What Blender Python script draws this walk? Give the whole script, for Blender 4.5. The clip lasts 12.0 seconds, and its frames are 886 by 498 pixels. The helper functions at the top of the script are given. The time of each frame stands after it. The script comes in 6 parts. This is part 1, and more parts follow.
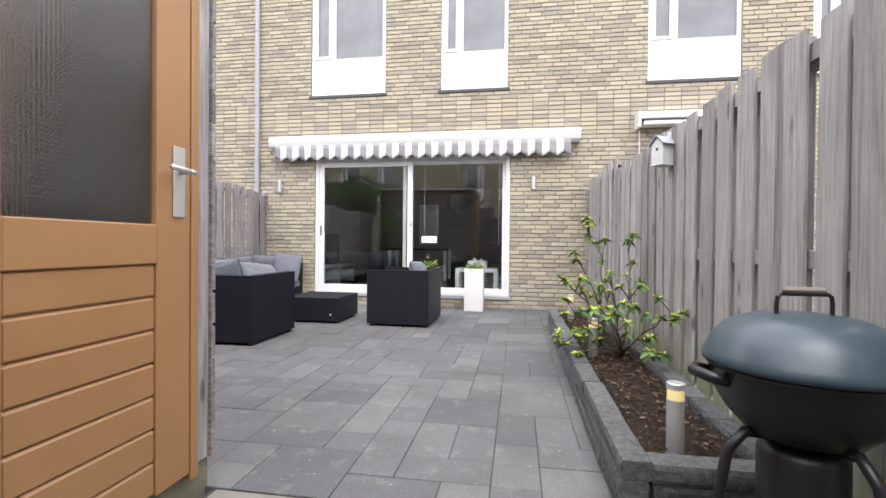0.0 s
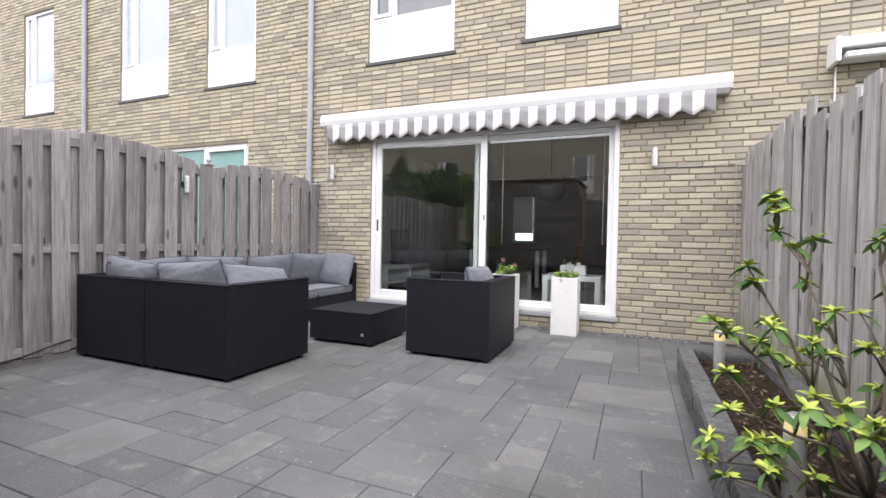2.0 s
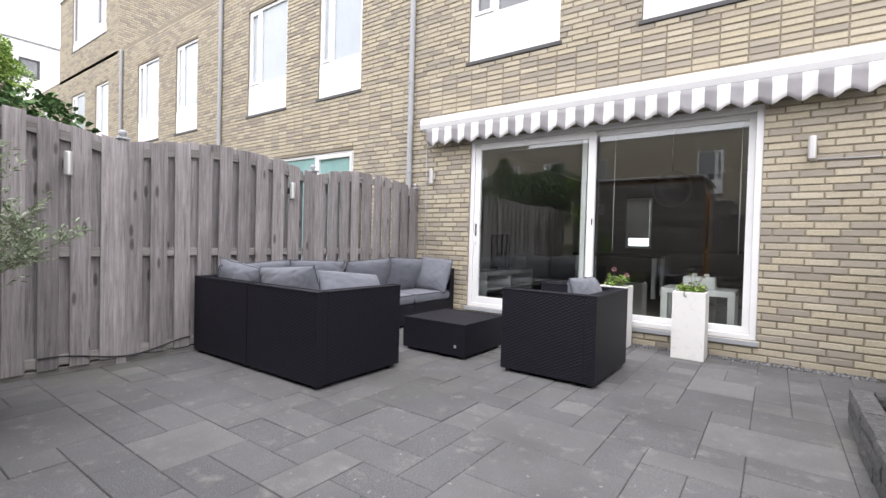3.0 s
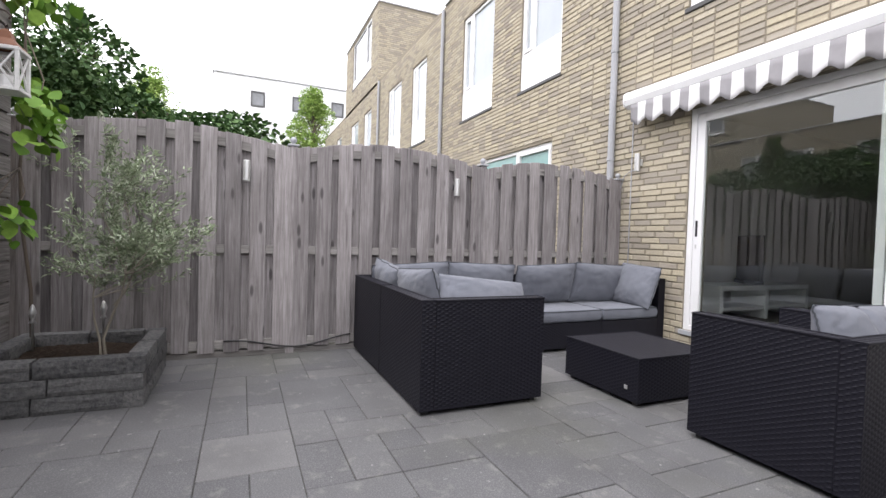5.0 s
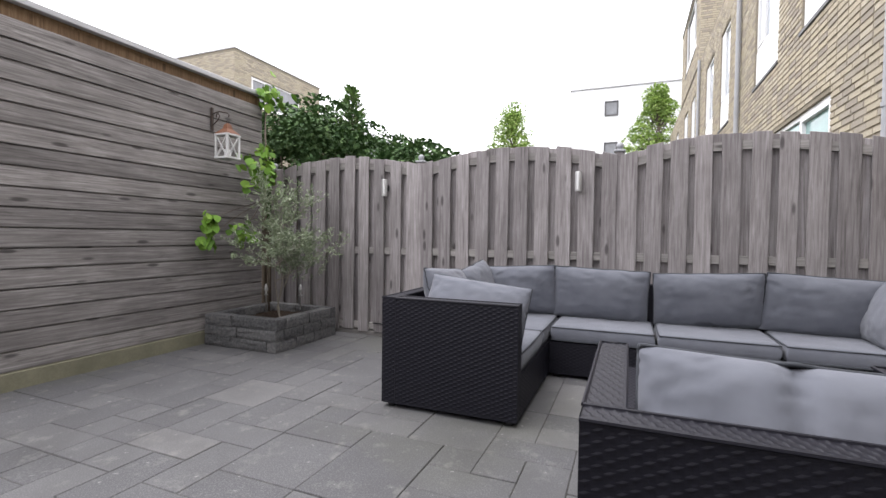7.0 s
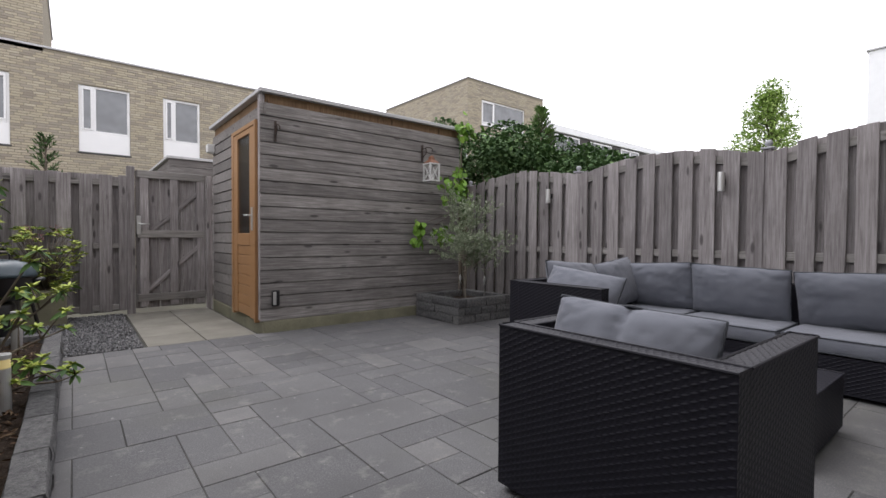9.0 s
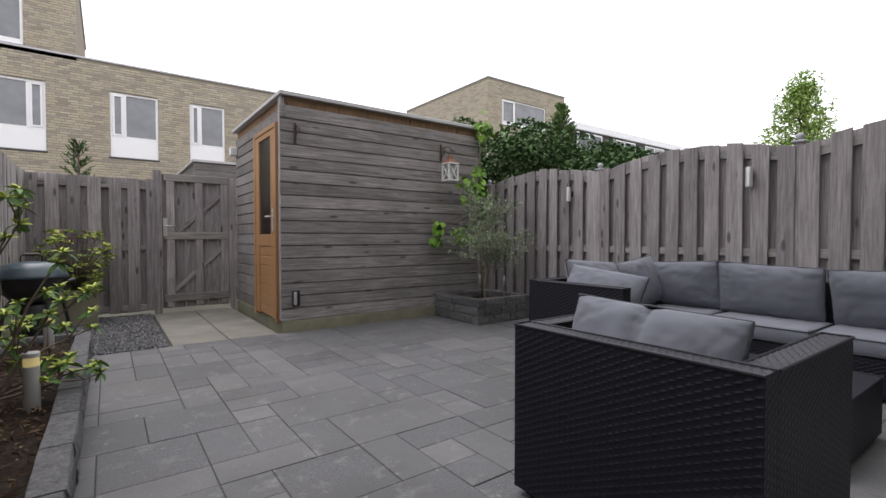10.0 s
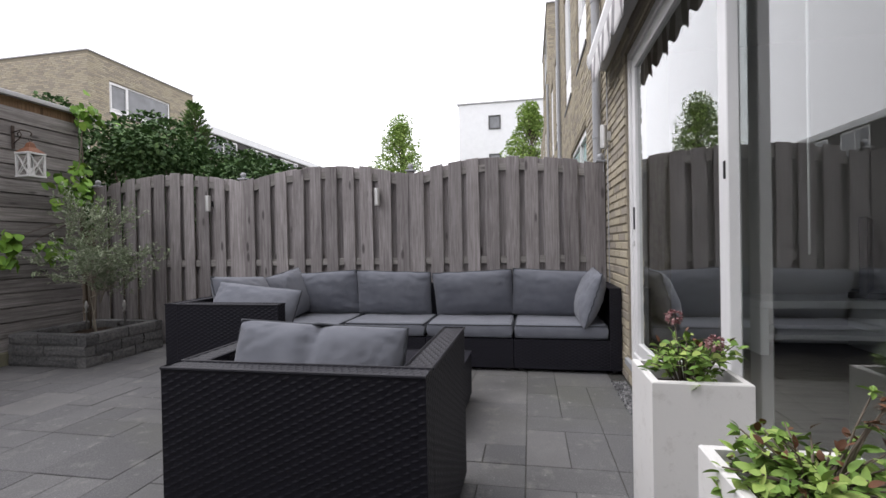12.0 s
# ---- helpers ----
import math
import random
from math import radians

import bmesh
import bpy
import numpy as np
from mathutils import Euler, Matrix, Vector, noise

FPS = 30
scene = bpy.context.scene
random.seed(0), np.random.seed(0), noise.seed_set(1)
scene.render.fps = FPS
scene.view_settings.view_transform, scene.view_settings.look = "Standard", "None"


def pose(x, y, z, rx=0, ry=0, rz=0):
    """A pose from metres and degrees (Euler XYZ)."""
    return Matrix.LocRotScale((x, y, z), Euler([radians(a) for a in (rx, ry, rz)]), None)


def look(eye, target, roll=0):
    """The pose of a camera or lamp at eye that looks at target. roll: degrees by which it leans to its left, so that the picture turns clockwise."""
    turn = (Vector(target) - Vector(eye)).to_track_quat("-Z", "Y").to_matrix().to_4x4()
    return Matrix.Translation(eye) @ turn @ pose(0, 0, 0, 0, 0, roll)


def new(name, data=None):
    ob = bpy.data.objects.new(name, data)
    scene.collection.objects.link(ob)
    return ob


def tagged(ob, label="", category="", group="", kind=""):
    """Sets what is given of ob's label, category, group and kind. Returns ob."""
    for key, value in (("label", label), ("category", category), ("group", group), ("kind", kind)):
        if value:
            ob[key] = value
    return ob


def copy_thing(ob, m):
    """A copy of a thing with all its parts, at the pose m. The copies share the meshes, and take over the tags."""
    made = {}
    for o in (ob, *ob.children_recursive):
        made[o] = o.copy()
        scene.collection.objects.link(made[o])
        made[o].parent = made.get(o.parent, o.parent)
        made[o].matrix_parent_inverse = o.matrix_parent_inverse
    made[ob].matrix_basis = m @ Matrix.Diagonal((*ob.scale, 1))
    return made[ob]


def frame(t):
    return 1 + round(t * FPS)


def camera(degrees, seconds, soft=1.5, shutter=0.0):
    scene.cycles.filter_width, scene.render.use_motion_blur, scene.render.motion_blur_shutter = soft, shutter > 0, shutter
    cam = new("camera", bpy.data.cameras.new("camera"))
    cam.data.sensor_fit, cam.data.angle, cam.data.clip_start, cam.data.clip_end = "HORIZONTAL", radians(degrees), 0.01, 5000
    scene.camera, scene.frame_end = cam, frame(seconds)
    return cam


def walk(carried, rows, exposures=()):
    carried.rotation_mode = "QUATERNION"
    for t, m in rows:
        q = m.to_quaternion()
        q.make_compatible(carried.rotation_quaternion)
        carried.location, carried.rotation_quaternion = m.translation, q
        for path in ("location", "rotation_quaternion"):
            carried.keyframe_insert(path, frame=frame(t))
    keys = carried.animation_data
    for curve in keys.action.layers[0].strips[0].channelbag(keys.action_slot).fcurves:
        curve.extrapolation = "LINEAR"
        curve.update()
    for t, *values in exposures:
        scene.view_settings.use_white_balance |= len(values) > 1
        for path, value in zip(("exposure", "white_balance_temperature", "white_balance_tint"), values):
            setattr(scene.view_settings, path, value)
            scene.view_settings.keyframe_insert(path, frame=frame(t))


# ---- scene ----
# camera and walk
cam = camera(88.0, 12.0)
PATH = [
    (0, (0.194, -0.257, 1.011), (-0.129, 1.716, 0.99), 0.5),
    (0.5, (0.21, 0.021, 0.978), (-0.09, 1.998, 0.943), 0.5),
    (1, (0.238, 0.506, 1.017), (-0.2, 2.457, 0.977), 0.7),
    (1.5, (0.259, 0.985, 1.031), (-0.26, 2.916, 0.989), 0.8),
    (2, (0.25, 1.487, 1.029), (-0.525, 3.331, 0.99), 1.1),
    (2.5, (0.189, 1.747, 1.062), (-0.768, 3.502, 1.041), 1.6),
    (2.7, (0.171, 1.772, 1.063), (-0.881, 3.472, 1.039), 1.6),
    (4.3, (0.179, 2.19, 1.043), (-1.33, 3.501, 0.978), 1.6),
    (4.5, (0.134, 2.366, 1.045), (-1.448, 3.589, 0.992), 1.7),
    (5, (0.114, 2.87, 1.051), (-1.716, 3.675, 1.001), 1.8),
    (5.5, (0.049, 3.356, 1.052), (-1.936, 3.591, 0.996), 1.5),
    (6, (0.086, 3.955, 1.058), (-1.887, 3.633, 0.999), 1.0),
    (6.5, (0.075, 4.583, 1.046), (-1.843, 4.019, 1.001), 0.7),
    (6.7, (0.097, 4.855, 1.064), (-1.802, 4.229, 1.013), 0.7),
    (8.3, (0.347, 6.309, 1.01), (-1.124, 4.955, 0.978), 0.8),
    (8.5, (0.431, 6.368, 1.01), (-0.999, 4.97, 0.974), 0.7),
    (9, (0.494, 6.458, 1.032), (-0.76, 4.902, 0.984), 0.4),
    (9.5, (0.502, 6.473, 1.03), (-0.674, 4.856, 0.982), 0.2),
    (10, (0.453, 6.457, 1.025), (-0.727, 4.843, 0.978), 0.0),
    (10.5, (0.371, 6.381, 1.024), (-1.061, 4.985, 0.989), 0.2),
    (11, (0.388, 6.318, 1.051), (-1.456, 5.544, 1.03), -0.7),
    (11.5, (0.404, 6.314, 1.056), (-1.533, 5.817, 1.037), -1.0),
    (12, (0.407, 6.314, 1.057), (-1.558, 5.943, 1.038), -1.1),
]
EXPOSURES = [(0, 0.70, 6350, 13), (2.5, 0.57, 6350, 13), (5.5, 0.52, 6350, 13), (6.7, 0.5, 6350, 13), (9, -0.1, 6350, 13), (12, -0.14, 6350, 13)]
walk(cam, [(t, look(eye, target, roll)) for t, eye, target, roll in PATH], EXPOSURES)

# overcast daylight
world = bpy.data.worlds.new("overcast_sky")
scene.world = world
world.use_nodes = True
wn, wl = world.node_tree.nodes, world.node_tree.links
wn.clear()
sky = wn.new("ShaderNodeTexSky")
sky.sky_type, sky.sun_disc = "NISHITA", False
sky.sun_elevation, sky.sun_rotation = radians(55), radians(200)
sky.air_density, sky.dust_density = 1.0, 4.0
grey = wn.new("ShaderNodeHueSaturation")
grey.inputs["Saturation"].default_value = 0.12
clouds = wn.new("ShaderNodeMix")
clouds.data_type = "RGBA"
clouds.inputs[0].default_value = 0.8
clouds.inputs[7].default_value = (17.0, 16.8, 17.2, 1)
bg = wn.new("ShaderNodeBackground")
bg.inputs["Strength"].default_value = 0.15
wout = wn.new("ShaderNodeOutputWorld")
wl.new(sky.outputs["Color"], grey.inputs["Color"])
wl.new(grey.outputs["Color"], clouds.inputs[6])
wl.new(clouds.outputs[2], bg.inputs["Color"])
wl.new(bg.outputs["Background"], wout.inputs["Surface"])
sun_data = bpy.data.lights.new("sun", "SUN")
sun_data.energy, sun_data.angle, sun_data.color = 1.3, radians(40), (1.0, 0.97, 0.93)
sun = new("sun", sun_data)
sun.matrix_world = look((3, -6, 20), (0, 2, 0))
# ---- small tools ----
def finish(name, bm, material, smooth=False):
    me = bpy.data.meshes.new(name)
    bm.normal_update()
    bm.to_mesh(me)
    bm.free()
    if material is not None:
        for m in (material if isinstance(material, (list, tuple)) else [material]):
            me.materials.append(m)
    if smooth:
        for p in me.polygons:
            p.use_smooth = True
    return me


def part(name, bm, material, parent=None, label="", smooth=False):
    """One bmesh as one mesh object, under a thing or a part."""
    ob = new(name, finish(name, bm, material, smooth))
    if parent is not None:
        ob.parent = parent
    if label:
        ob["label"] = label
    return ob


def thing(name, label, category, at=(0, 0, 0), turn=0, group="", kind=""):
    ob = new(name)
    ob.empty_display_size = 0.1
    ob.matrix_basis = pose(*at, 0, 0, turn)
    return tagged(ob, label, category, group, kind)


def box(bm, x0, x1, y0, y1, z0, z1, bevel=0.0, m=None):
    r = bmesh.ops.create_cube(bm, size=1.0)
    vs = r["verts"]
    t = Matrix.Translation(((x0 + x1) / 2, (y0 + y1) / 2, (z0 + z1) / 2)) @ Matrix.Diagonal((x1 - x0, y1 - y0, z1 - z0, 1))
    bmesh.ops.transform(bm, matrix=t, verts=vs)
    if bevel:
        es = list({e for v in vs for e in v.link_edges})
        g = bmesh.ops.bevel(bm, geom=es, offset=bevel, segments=1, affect="EDGES")
        vs = list({v for f in g["faces"] for v in f.verts} | {v for v in vs if v.is_valid})
    if m is not None:
        bmesh.ops.transform(bm, matrix=m, verts=vs)
    return vs


def boxed(*a, **k):
    bm = bmesh.new()
    box(bm, *a, **k)
    return bm


def tube(bm, pts, radius, sides=8, caps=True):
    """A round bar through points; radius: one number or one for each point."""
    pts = [Vector(p) for p in pts]
    rad = radius if isinstance(radius, (list, tuple)) else [radius] * len(pts)
    rings, side = [], None
    for i, p in enumerate(pts):
        way = (pts[min(i + 1, len(pts) - 1)] - pts[max(i - 1, 0)]).normalized()
        if side is None:
            side = way.orthogonal().normalized()
        side = (side - way * side.dot(way)).normalized()
        up = way.cross(side)
        rings.append([bm.verts.new(p + (side * math.cos(a) + up * math.sin(a)) * rad[i]) for a in [2 * math.pi * k / sides for k in range(sides)]])
    for a, b in zip(rings, rings[1:]):
        for k in range(sides):
            bm.faces.new((a[k], a[(k + 1) % sides], b[(k + 1) % sides], b[k]))
    if caps:
        bm.faces.new(rings[0][::-1])
        bm.faces.new(rings[-1])


def lathe(bm, profile, sides=32, m=None):
    """Turn a profile of (radius, height) round the z axis."""
    rings = []
    for r, z in profile:
        if r < 1e-5:
            rings.append([bm.verts.new((0, 0, z))])
        else:
            rings.append([bm.verts.new((r * math.cos(2 * math.pi * k / sides), r * math.sin(2 * math.pi * k / sides), z)) for k in range(sides)])
    for a, b in zip(rings, rings[1:]):
        for k in range(sides):
            q = [a[k % len(a)], a[(k + 1) % len(a)], b[(k + 1) % len(b)], b[k % len(b)]]
            u = []
            for v in q:
                if v not in u:
                    u.append(v)
            if len(u) > 2:
                bm.faces.new(u)
    if m is not None:
        bmesh.ops.transform(bm, matrix=m, verts=[v for g in rings for v in g])


# ---- materials ----
class Mat:
    """A node material with short ways to noise, ramps and bumps."""

    def __init__(self, name, rough=0.7, metal=0.0, spec=0.5):
        self.m = bpy.data.materials.new(name)
        self.m.use_nodes = True
        self.n, self.l = self.m.node_tree.nodes, self.m.node_tree.links
        self.b = self.n["Principled BSDF"]
        self.b.inputs["Roughness"].default_value = rough
        self.b.inputs["Metallic"].default_value = metal
        self.b.inputs["Specular IOR Level"].default_value = spec
        self.tc = self.n.new("ShaderNodeTexCoord")

    def coords(self, scale=(1, 1, 1), space="Object", loc=(0, 0, 0)):
        mp = self.n.new("ShaderNodeMapping")
        mp.inputs["Scale"].default_value = scale
        mp.inputs["Location"].default_value = loc
        self.l.new(self.tc.outputs[space], mp.inputs["Vector"])
        return mp.outputs["Vector"]

    def noise(self, vec, scale, detail=4, rough=0.6, distortion=0.0):
        t = self.n.new("ShaderNodeTexNoise")
        t.inputs["Scale"].default_value = scale
        t.inputs["Detail"].default_value = detail
        t.inputs["Roughness"].default_value = rough
        t.inputs["Distortion"].default_value = distortion
        self.l.new(vec, t.inputs["Vector"])
        return t.outputs["Fac"]

    def ramp(self, fac, stops, interp="LINEAR"):
        r = self.n.new("ShaderNodeValToRGB")
        r.color_ramp.interpolation = interp
        e = r.color_ramp.elements
        while len(e) < len(stops):
            e.new(0.5)
        for k, (p, c) in enumerate(stops):
            e[k].position = p
            e[k].color = (c, c, c, 1) if isinstance(c, (int, float)) else (*c, 1)
        self.l.new(fac, r.inputs["Fac"])
        return r.outputs["Color"]

    def mix(self, fac, a, b, blend="MIX"):
        x = self.n.new("ShaderNodeMix")
        x.data_type, x.blend_type = "RGBA", blend
        for v, i in ((fac, 0), (a, 6), (b, 7)):
            if isinstance(v, (int, float)):
                x.inputs[i].default_value = v if i == 0 else (v, v, v, 1)
            elif isinstance(v, tuple):
                x.inputs[i].default_value = (*v, 1)
            else:
                self.l.new(v, x.inputs[i])
        return x.outputs[2]

    def math(self, op, a, b=0.0):
        x = self.n.new("ShaderNodeMath")
        x.operation = op
        for v, i in ((a, 0), (b, 1)):
            if isinstance(v, (int, float)):
                x.inputs[i].default_value = v
            else:
                self.l.new(v, x.inputs[i])
        return x.outputs[0]

    def random(self):
        return self.n.new("ShaderNodeObjectInfo").outputs["Random"]

    def island(self):
        return self.n.new("ShaderNodeNewGeometry").outputs["Random Per Island"]

    def color(self, c):
        if isinstance(c, tuple):
            self.b.inputs["Base Color"].default_value = (*c, 1)
        else:
            self.l.new(c, self.b.inputs["Base Color"])
        return self

    def rough(self, c):
        self.l.new(c, self.b.inputs["Roughness"])
        return self

    def bump(self, h, strength=0.3, dist=0.01):
        b = self.n.new("ShaderNodeBump")
        b.inputs["Strength"].default_value = strength
        b.inputs["Distance"].default_value = dist
        self.l.new(h, b.inputs["Height"])
        self.l.new(b.outputs["Normal"], self.b.inputs["Normal"])
        return self


def paint(name, c, rough=0.45, dirt=0.12, metal=0.0, bump=0.05):
    m = Mat(name, rough, metal)
    v = m.coords()
    d = m.noise(v, 2.5, 5)
    f = m.noise(v, 60, 3)
    k = tuple(x * (1 - 2.2 * dirt) for x in c)
    m.color(m.mix(m.ramp(f, [(0.35, 0.0), (0.7, 0.35)]), m.mix(m.ramp(d, [(0.4, 0.0), (0.75, 1.0)]), c, k), k))
    m.bump(f, bump, 0.002)
    return m.m


def weathered_wood(name, dark, mid, pale, axis, green=0.0):
    """Grey bare timber: grain along one axis, knots and stains, each board its own tone."""
    m = Mat(name, 0.85, spec=0.25)
    s = [38.0, 38.0, 38.0]
    s[axis] = 1.6
    rnd = m.math("FRACT", m.math("ADD", m.island(), m.random()))
    shift = m.n.new("ShaderNodeVectorMath")
    shift.operation = "ADD"
    comb = m.n.new("ShaderNodeCombineXYZ")
    for i in range(3):
        m.l.new(m.math("MULTIPLY", rnd, 17.0 + 9 * i), comb.inputs[i])
    m.l.new(m.tc.outputs["Object"], shift.inputs[0])
    m.l.new(comb.outputs[0], shift.inputs[1])
    mp = m.n.new("ShaderNodeMapping")
    mp.inputs["Scale"].default_value = s
    m.l.new(shift.outputs[0], mp.inputs["Vector"])
    grain = m.noise(mp.outputs[0], 1.6, 8, 0.7, 0.6)
    big = m.noise(shift.outputs[0], 2.2, 4, 0.6)
    col = m.ramp(grain, [(0.27, dark), (0.5, mid), (0.74, pale)])
    st_ = [7.0, 7.0, 7.0]
    st_[axis] = 0.7
    sp_map = m.n.new("ShaderNodeMapping")
    sp_map.inputs["Scale"].default_value = st_
    m.l.new(shift.outputs[0], sp_map.inputs["Vector"])
    streak = m.noise(sp_map.outputs[0], 1.0, 5, 0.65, 0.4)
    col = m.mix(m.ramp(big, [(0.35, 0.0), (0.7, 0.4)]), col, dark)
    col = m.mix(m.ramp(streak, [(0.48, 0.0), (0.72, 0.24)]), col, dark)
    tone = m.ramp(rnd, [(0.0, 0.72), (0.35, 0.9), (0.7, 1.0), (1.0, 1.18)])
    col = m.mix(1.0, col, tone, "MULTIPLY")
    knot = m.n.new("ShaderNodeTexVoronoi")
    knot.inputs["Scale"].default_value = 1.0
    ks = [9.0, 9.0, 9.0]
    ks[axis] = 2.6
    kp = m.n.new("ShaderNodeMapping")
    kp.inputs["Scale"].default_value = ks
    m.l.new(shift.outputs[0], kp.inputs["Vector"])
    m.l.new(kp.outputs[0], knot.inputs["Vector"])
    kd = m.ramp(knot.outputs["Distance"], [(0.0, 1.0), (0.1, 0.85), (0.17, 0.0)])
    col = m.mix(m.math("MULTIPLY", kd, 0.85), col, tuple(x * 0.45 for x in dark))
    if green:
        z = m.n.new("ShaderNodeSeparateXYZ")
        m.l.new(m.tc.outputs["Object"], z.inputs[0])
        gz = m.math("ADD", z.outputs[2], m.math("MULTIPLY", m.noise(m.coords(), 6.0, 4), 0.5))
        gf = m.ramp(gz, [(0.3, green), (0.75, 0.0)])
        col = m.mix(gf, col, (0.19, 0.21, 0.08))
    m.color(col)
    m.bump(grain, 0.6, 0.005)
    return m.m


def brick_mat(name, single=False):
    m = Mat(name, 0.9, spec=0.2)
    rnd = m.random() if single else m.island()
    v = m.n.new("ShaderNodeNewGeometry").outputs["Position"]
    tone = m.ramp(rnd, [(0.0, (0.27, 0.24, 0.205)), (0.14, (0.325, 0.295, 0.25)), (0.3, (0.37, 0.335, 0.28)), (0.42, (0.43, 0.38, 0.285)), (0.62, (0.50, 0.445, 0.325)), (0.85, (0.465, 0.415, 0.315)), (1.0, (0.54, 0.49, 0.385))])
    f = m.noise(v, 55, 6, 0.7)
    g = m.noise(v, 1.1, 4, 0.6)
    c = m.mix(m.ramp(f, [(0.35, 0.0), (0.68, 0.6)]), tone, (0.30, 0.262, 0.205))
    c = m.mix(m.ramp(g, [(0.35, 0.0), (0.8, 0.4)]), c, (0.38, 0.35, 0.285))
    m.color(c)
    m.bump(f, 0.5, 0.006)
    return m.m


BRICK = brick_mat("yellow_brick")
BRICK1 = brick_mat("yellow_brick_single", True)
mo = Mat("mortar", 0.95, spec=0.1)
mo.color(mo.ramp(mo.noise(mo.coords(), 30, 5), [(0.3, (0.20, 0.175, 0.135)), (0.7, (0.30, 0.27, 0.21))]))
mo.bump(mo.noise(mo.coords(), 90, 3), 0.4, 0.004)
MORTAR = mo.m
WHITE = paint("white_paint", (0.78, 0.78, 0.78), 0.35, 0.03)
PANEL = paint("white_panel", (0.82, 0.82, 0.82), 0.4, 0.02)
DARKTRIM = paint("dark_trim", (0.06, 0.06, 0.06), 0.5)
GREYPIPE = paint("zinc_grey", (0.36, 0.37, 0.39), 0.5, 0.08)
ZINC = paint("roof_edge_metal", (0.5, 0.5, 0.51), 0.5, 0.06, 0.15)
RAIL = weathered_wood("grey_rail_wood", (0.15, 0.14, 0.13), (0.29, 0.275, 0.26), (0.42, 0.40, 0.385), 1)
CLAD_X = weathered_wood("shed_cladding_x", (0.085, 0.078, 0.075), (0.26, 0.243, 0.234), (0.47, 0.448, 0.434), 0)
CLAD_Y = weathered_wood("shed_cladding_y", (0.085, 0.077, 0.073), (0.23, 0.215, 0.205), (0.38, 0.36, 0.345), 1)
ORANGE = paint("orange_brown_paint", (0.34, 0.182, 0.078), 0.42, 0.06)
STEEL = paint("brushed_steel", (0.60, 0.60, 0.59), 0.35, 0.05, 0.6)
BLACK = paint("black_plastic", (0.012, 0.012, 0.014), 0.4)


def glass_mat(name, tint=(0.9, 0.95, 0.93), rough=0.0):
    m = Mat(name, rough)
    m.b.inputs["Transmission Weight"].default_value = 1.0
    m.b.inputs["IOR"].default_value = 1.75
    m.color(tint)
    return m.m


GLASS = glass_mat("window_glass")
# ---- large structure ----
FAC = 7.03          # plane of the house front
LEFT, RIGHT = -4.07, 1.24
SHX, SHY = -1.045, 1.485
OPP = -9.2          # plane of the row across the back lane


def cells(x0, x1, z0, z1, holes):
    xs = sorted({x0, x1, *[h[0] for h in holes], *[h[1] for h in holes]})
    zs = sorted({z0, z1, *[h[2] for h in holes], *[h[3] for h in holes]})
    xs, zs = [x for x in xs if x0 <= x <= x1], [z for z in zs if z0 <= z <= z1]
    for a, b in zip(xs, xs[1:]):
        run = None
        for c, d in zip(zs, zs[1:]):
            if any(h[0] <= (a + b) / 2 <= h[1] and h[2] <= (c + d) / 2 <= h[3] for h in holes):
                if run:
                    yield a, b, run[0], run[1]
                run = None
            else:
                run = (run[0], d) if run else (c, d)
        if run:
            yield a, b, run[0], run[1]


BL, BH, PITCH = 0.228, 0.053, 0.066


def brick_list(x0, x1, z0, z1, holes, stack=(2.58, 3.34), seed=1):
    """Bricks of a wall as rectangles (x0, x1, z0, z1): running bond, with a band of stacked bond."""
    rng = random.Random(seed)
    out = []
    n = int((z1 - z0) / PITCH)
    for k in range(n):
        za = z0 + k * PITCH + 0.005
        zb = za + BH
        off = 0.0 if stack[0] <= za <= stack[1] else (0.12 if k % 2 else 0.0) + 0.06 * rng.randint(0, 1)
        cuts = [(h[0], h[1]) for h in holes if h[2] < zb and h[3] > za]
        x = x0 - off
        while x < x1:
            a, b = max(x, x0), min(x + BL, x1)
            pieces = [(a, b)]
            for c, d in cuts:
                nxt = []
                for p, q in pieces:
                    if q <= c or p >= d:
                        nxt.append((p, q))
                    else:
                        if p < c:
                            nxt.append((p, c))
                        if q > d:
                            nxt.append((d, q))
                pieces = nxt
            for p, q in pieces:
                if q - p > 0.02:
                    out.append((p, q, za, zb))
            x += BL + 0.012
    return out


def brick_mesh(name, rects, place, material, proud=0.009, seed=3):
    """Joined bricks; place(u, depth, z) gives the point in the world."""
    rng = random.Random(seed)
    V, F = [], []
    for a, b, c, d in rects:
        p = proud + rng.uniform(-0.003, 0.003)
        j = rng.uniform(-0.002, 0.002)
        i = len(V)
        e = 0.004
        V += [place(a, 0, c + j), place(b, 0, c + j), place(b, 0, d + j), place(a, 0, d + j)]
        V += [place(a + e, p, c + e + j), place(b - e, p, c + e + j), place(b - e, p, d - e + j), place(a + e, p, d - e + j)]
        F += [(i + 4, i + 5, i + 6, i + 7), (i, i + 1, i + 5, i + 4), (i + 1, i + 2, i + 6, i + 5), (i + 2, i + 3, i + 7, i + 6), (i + 3, i, i + 4, i + 7)]
    me = bpy.data.meshes.new(name)
    me.from_pydata(V, [], F)
    me.materials.append(material)
    me.update()
    return me


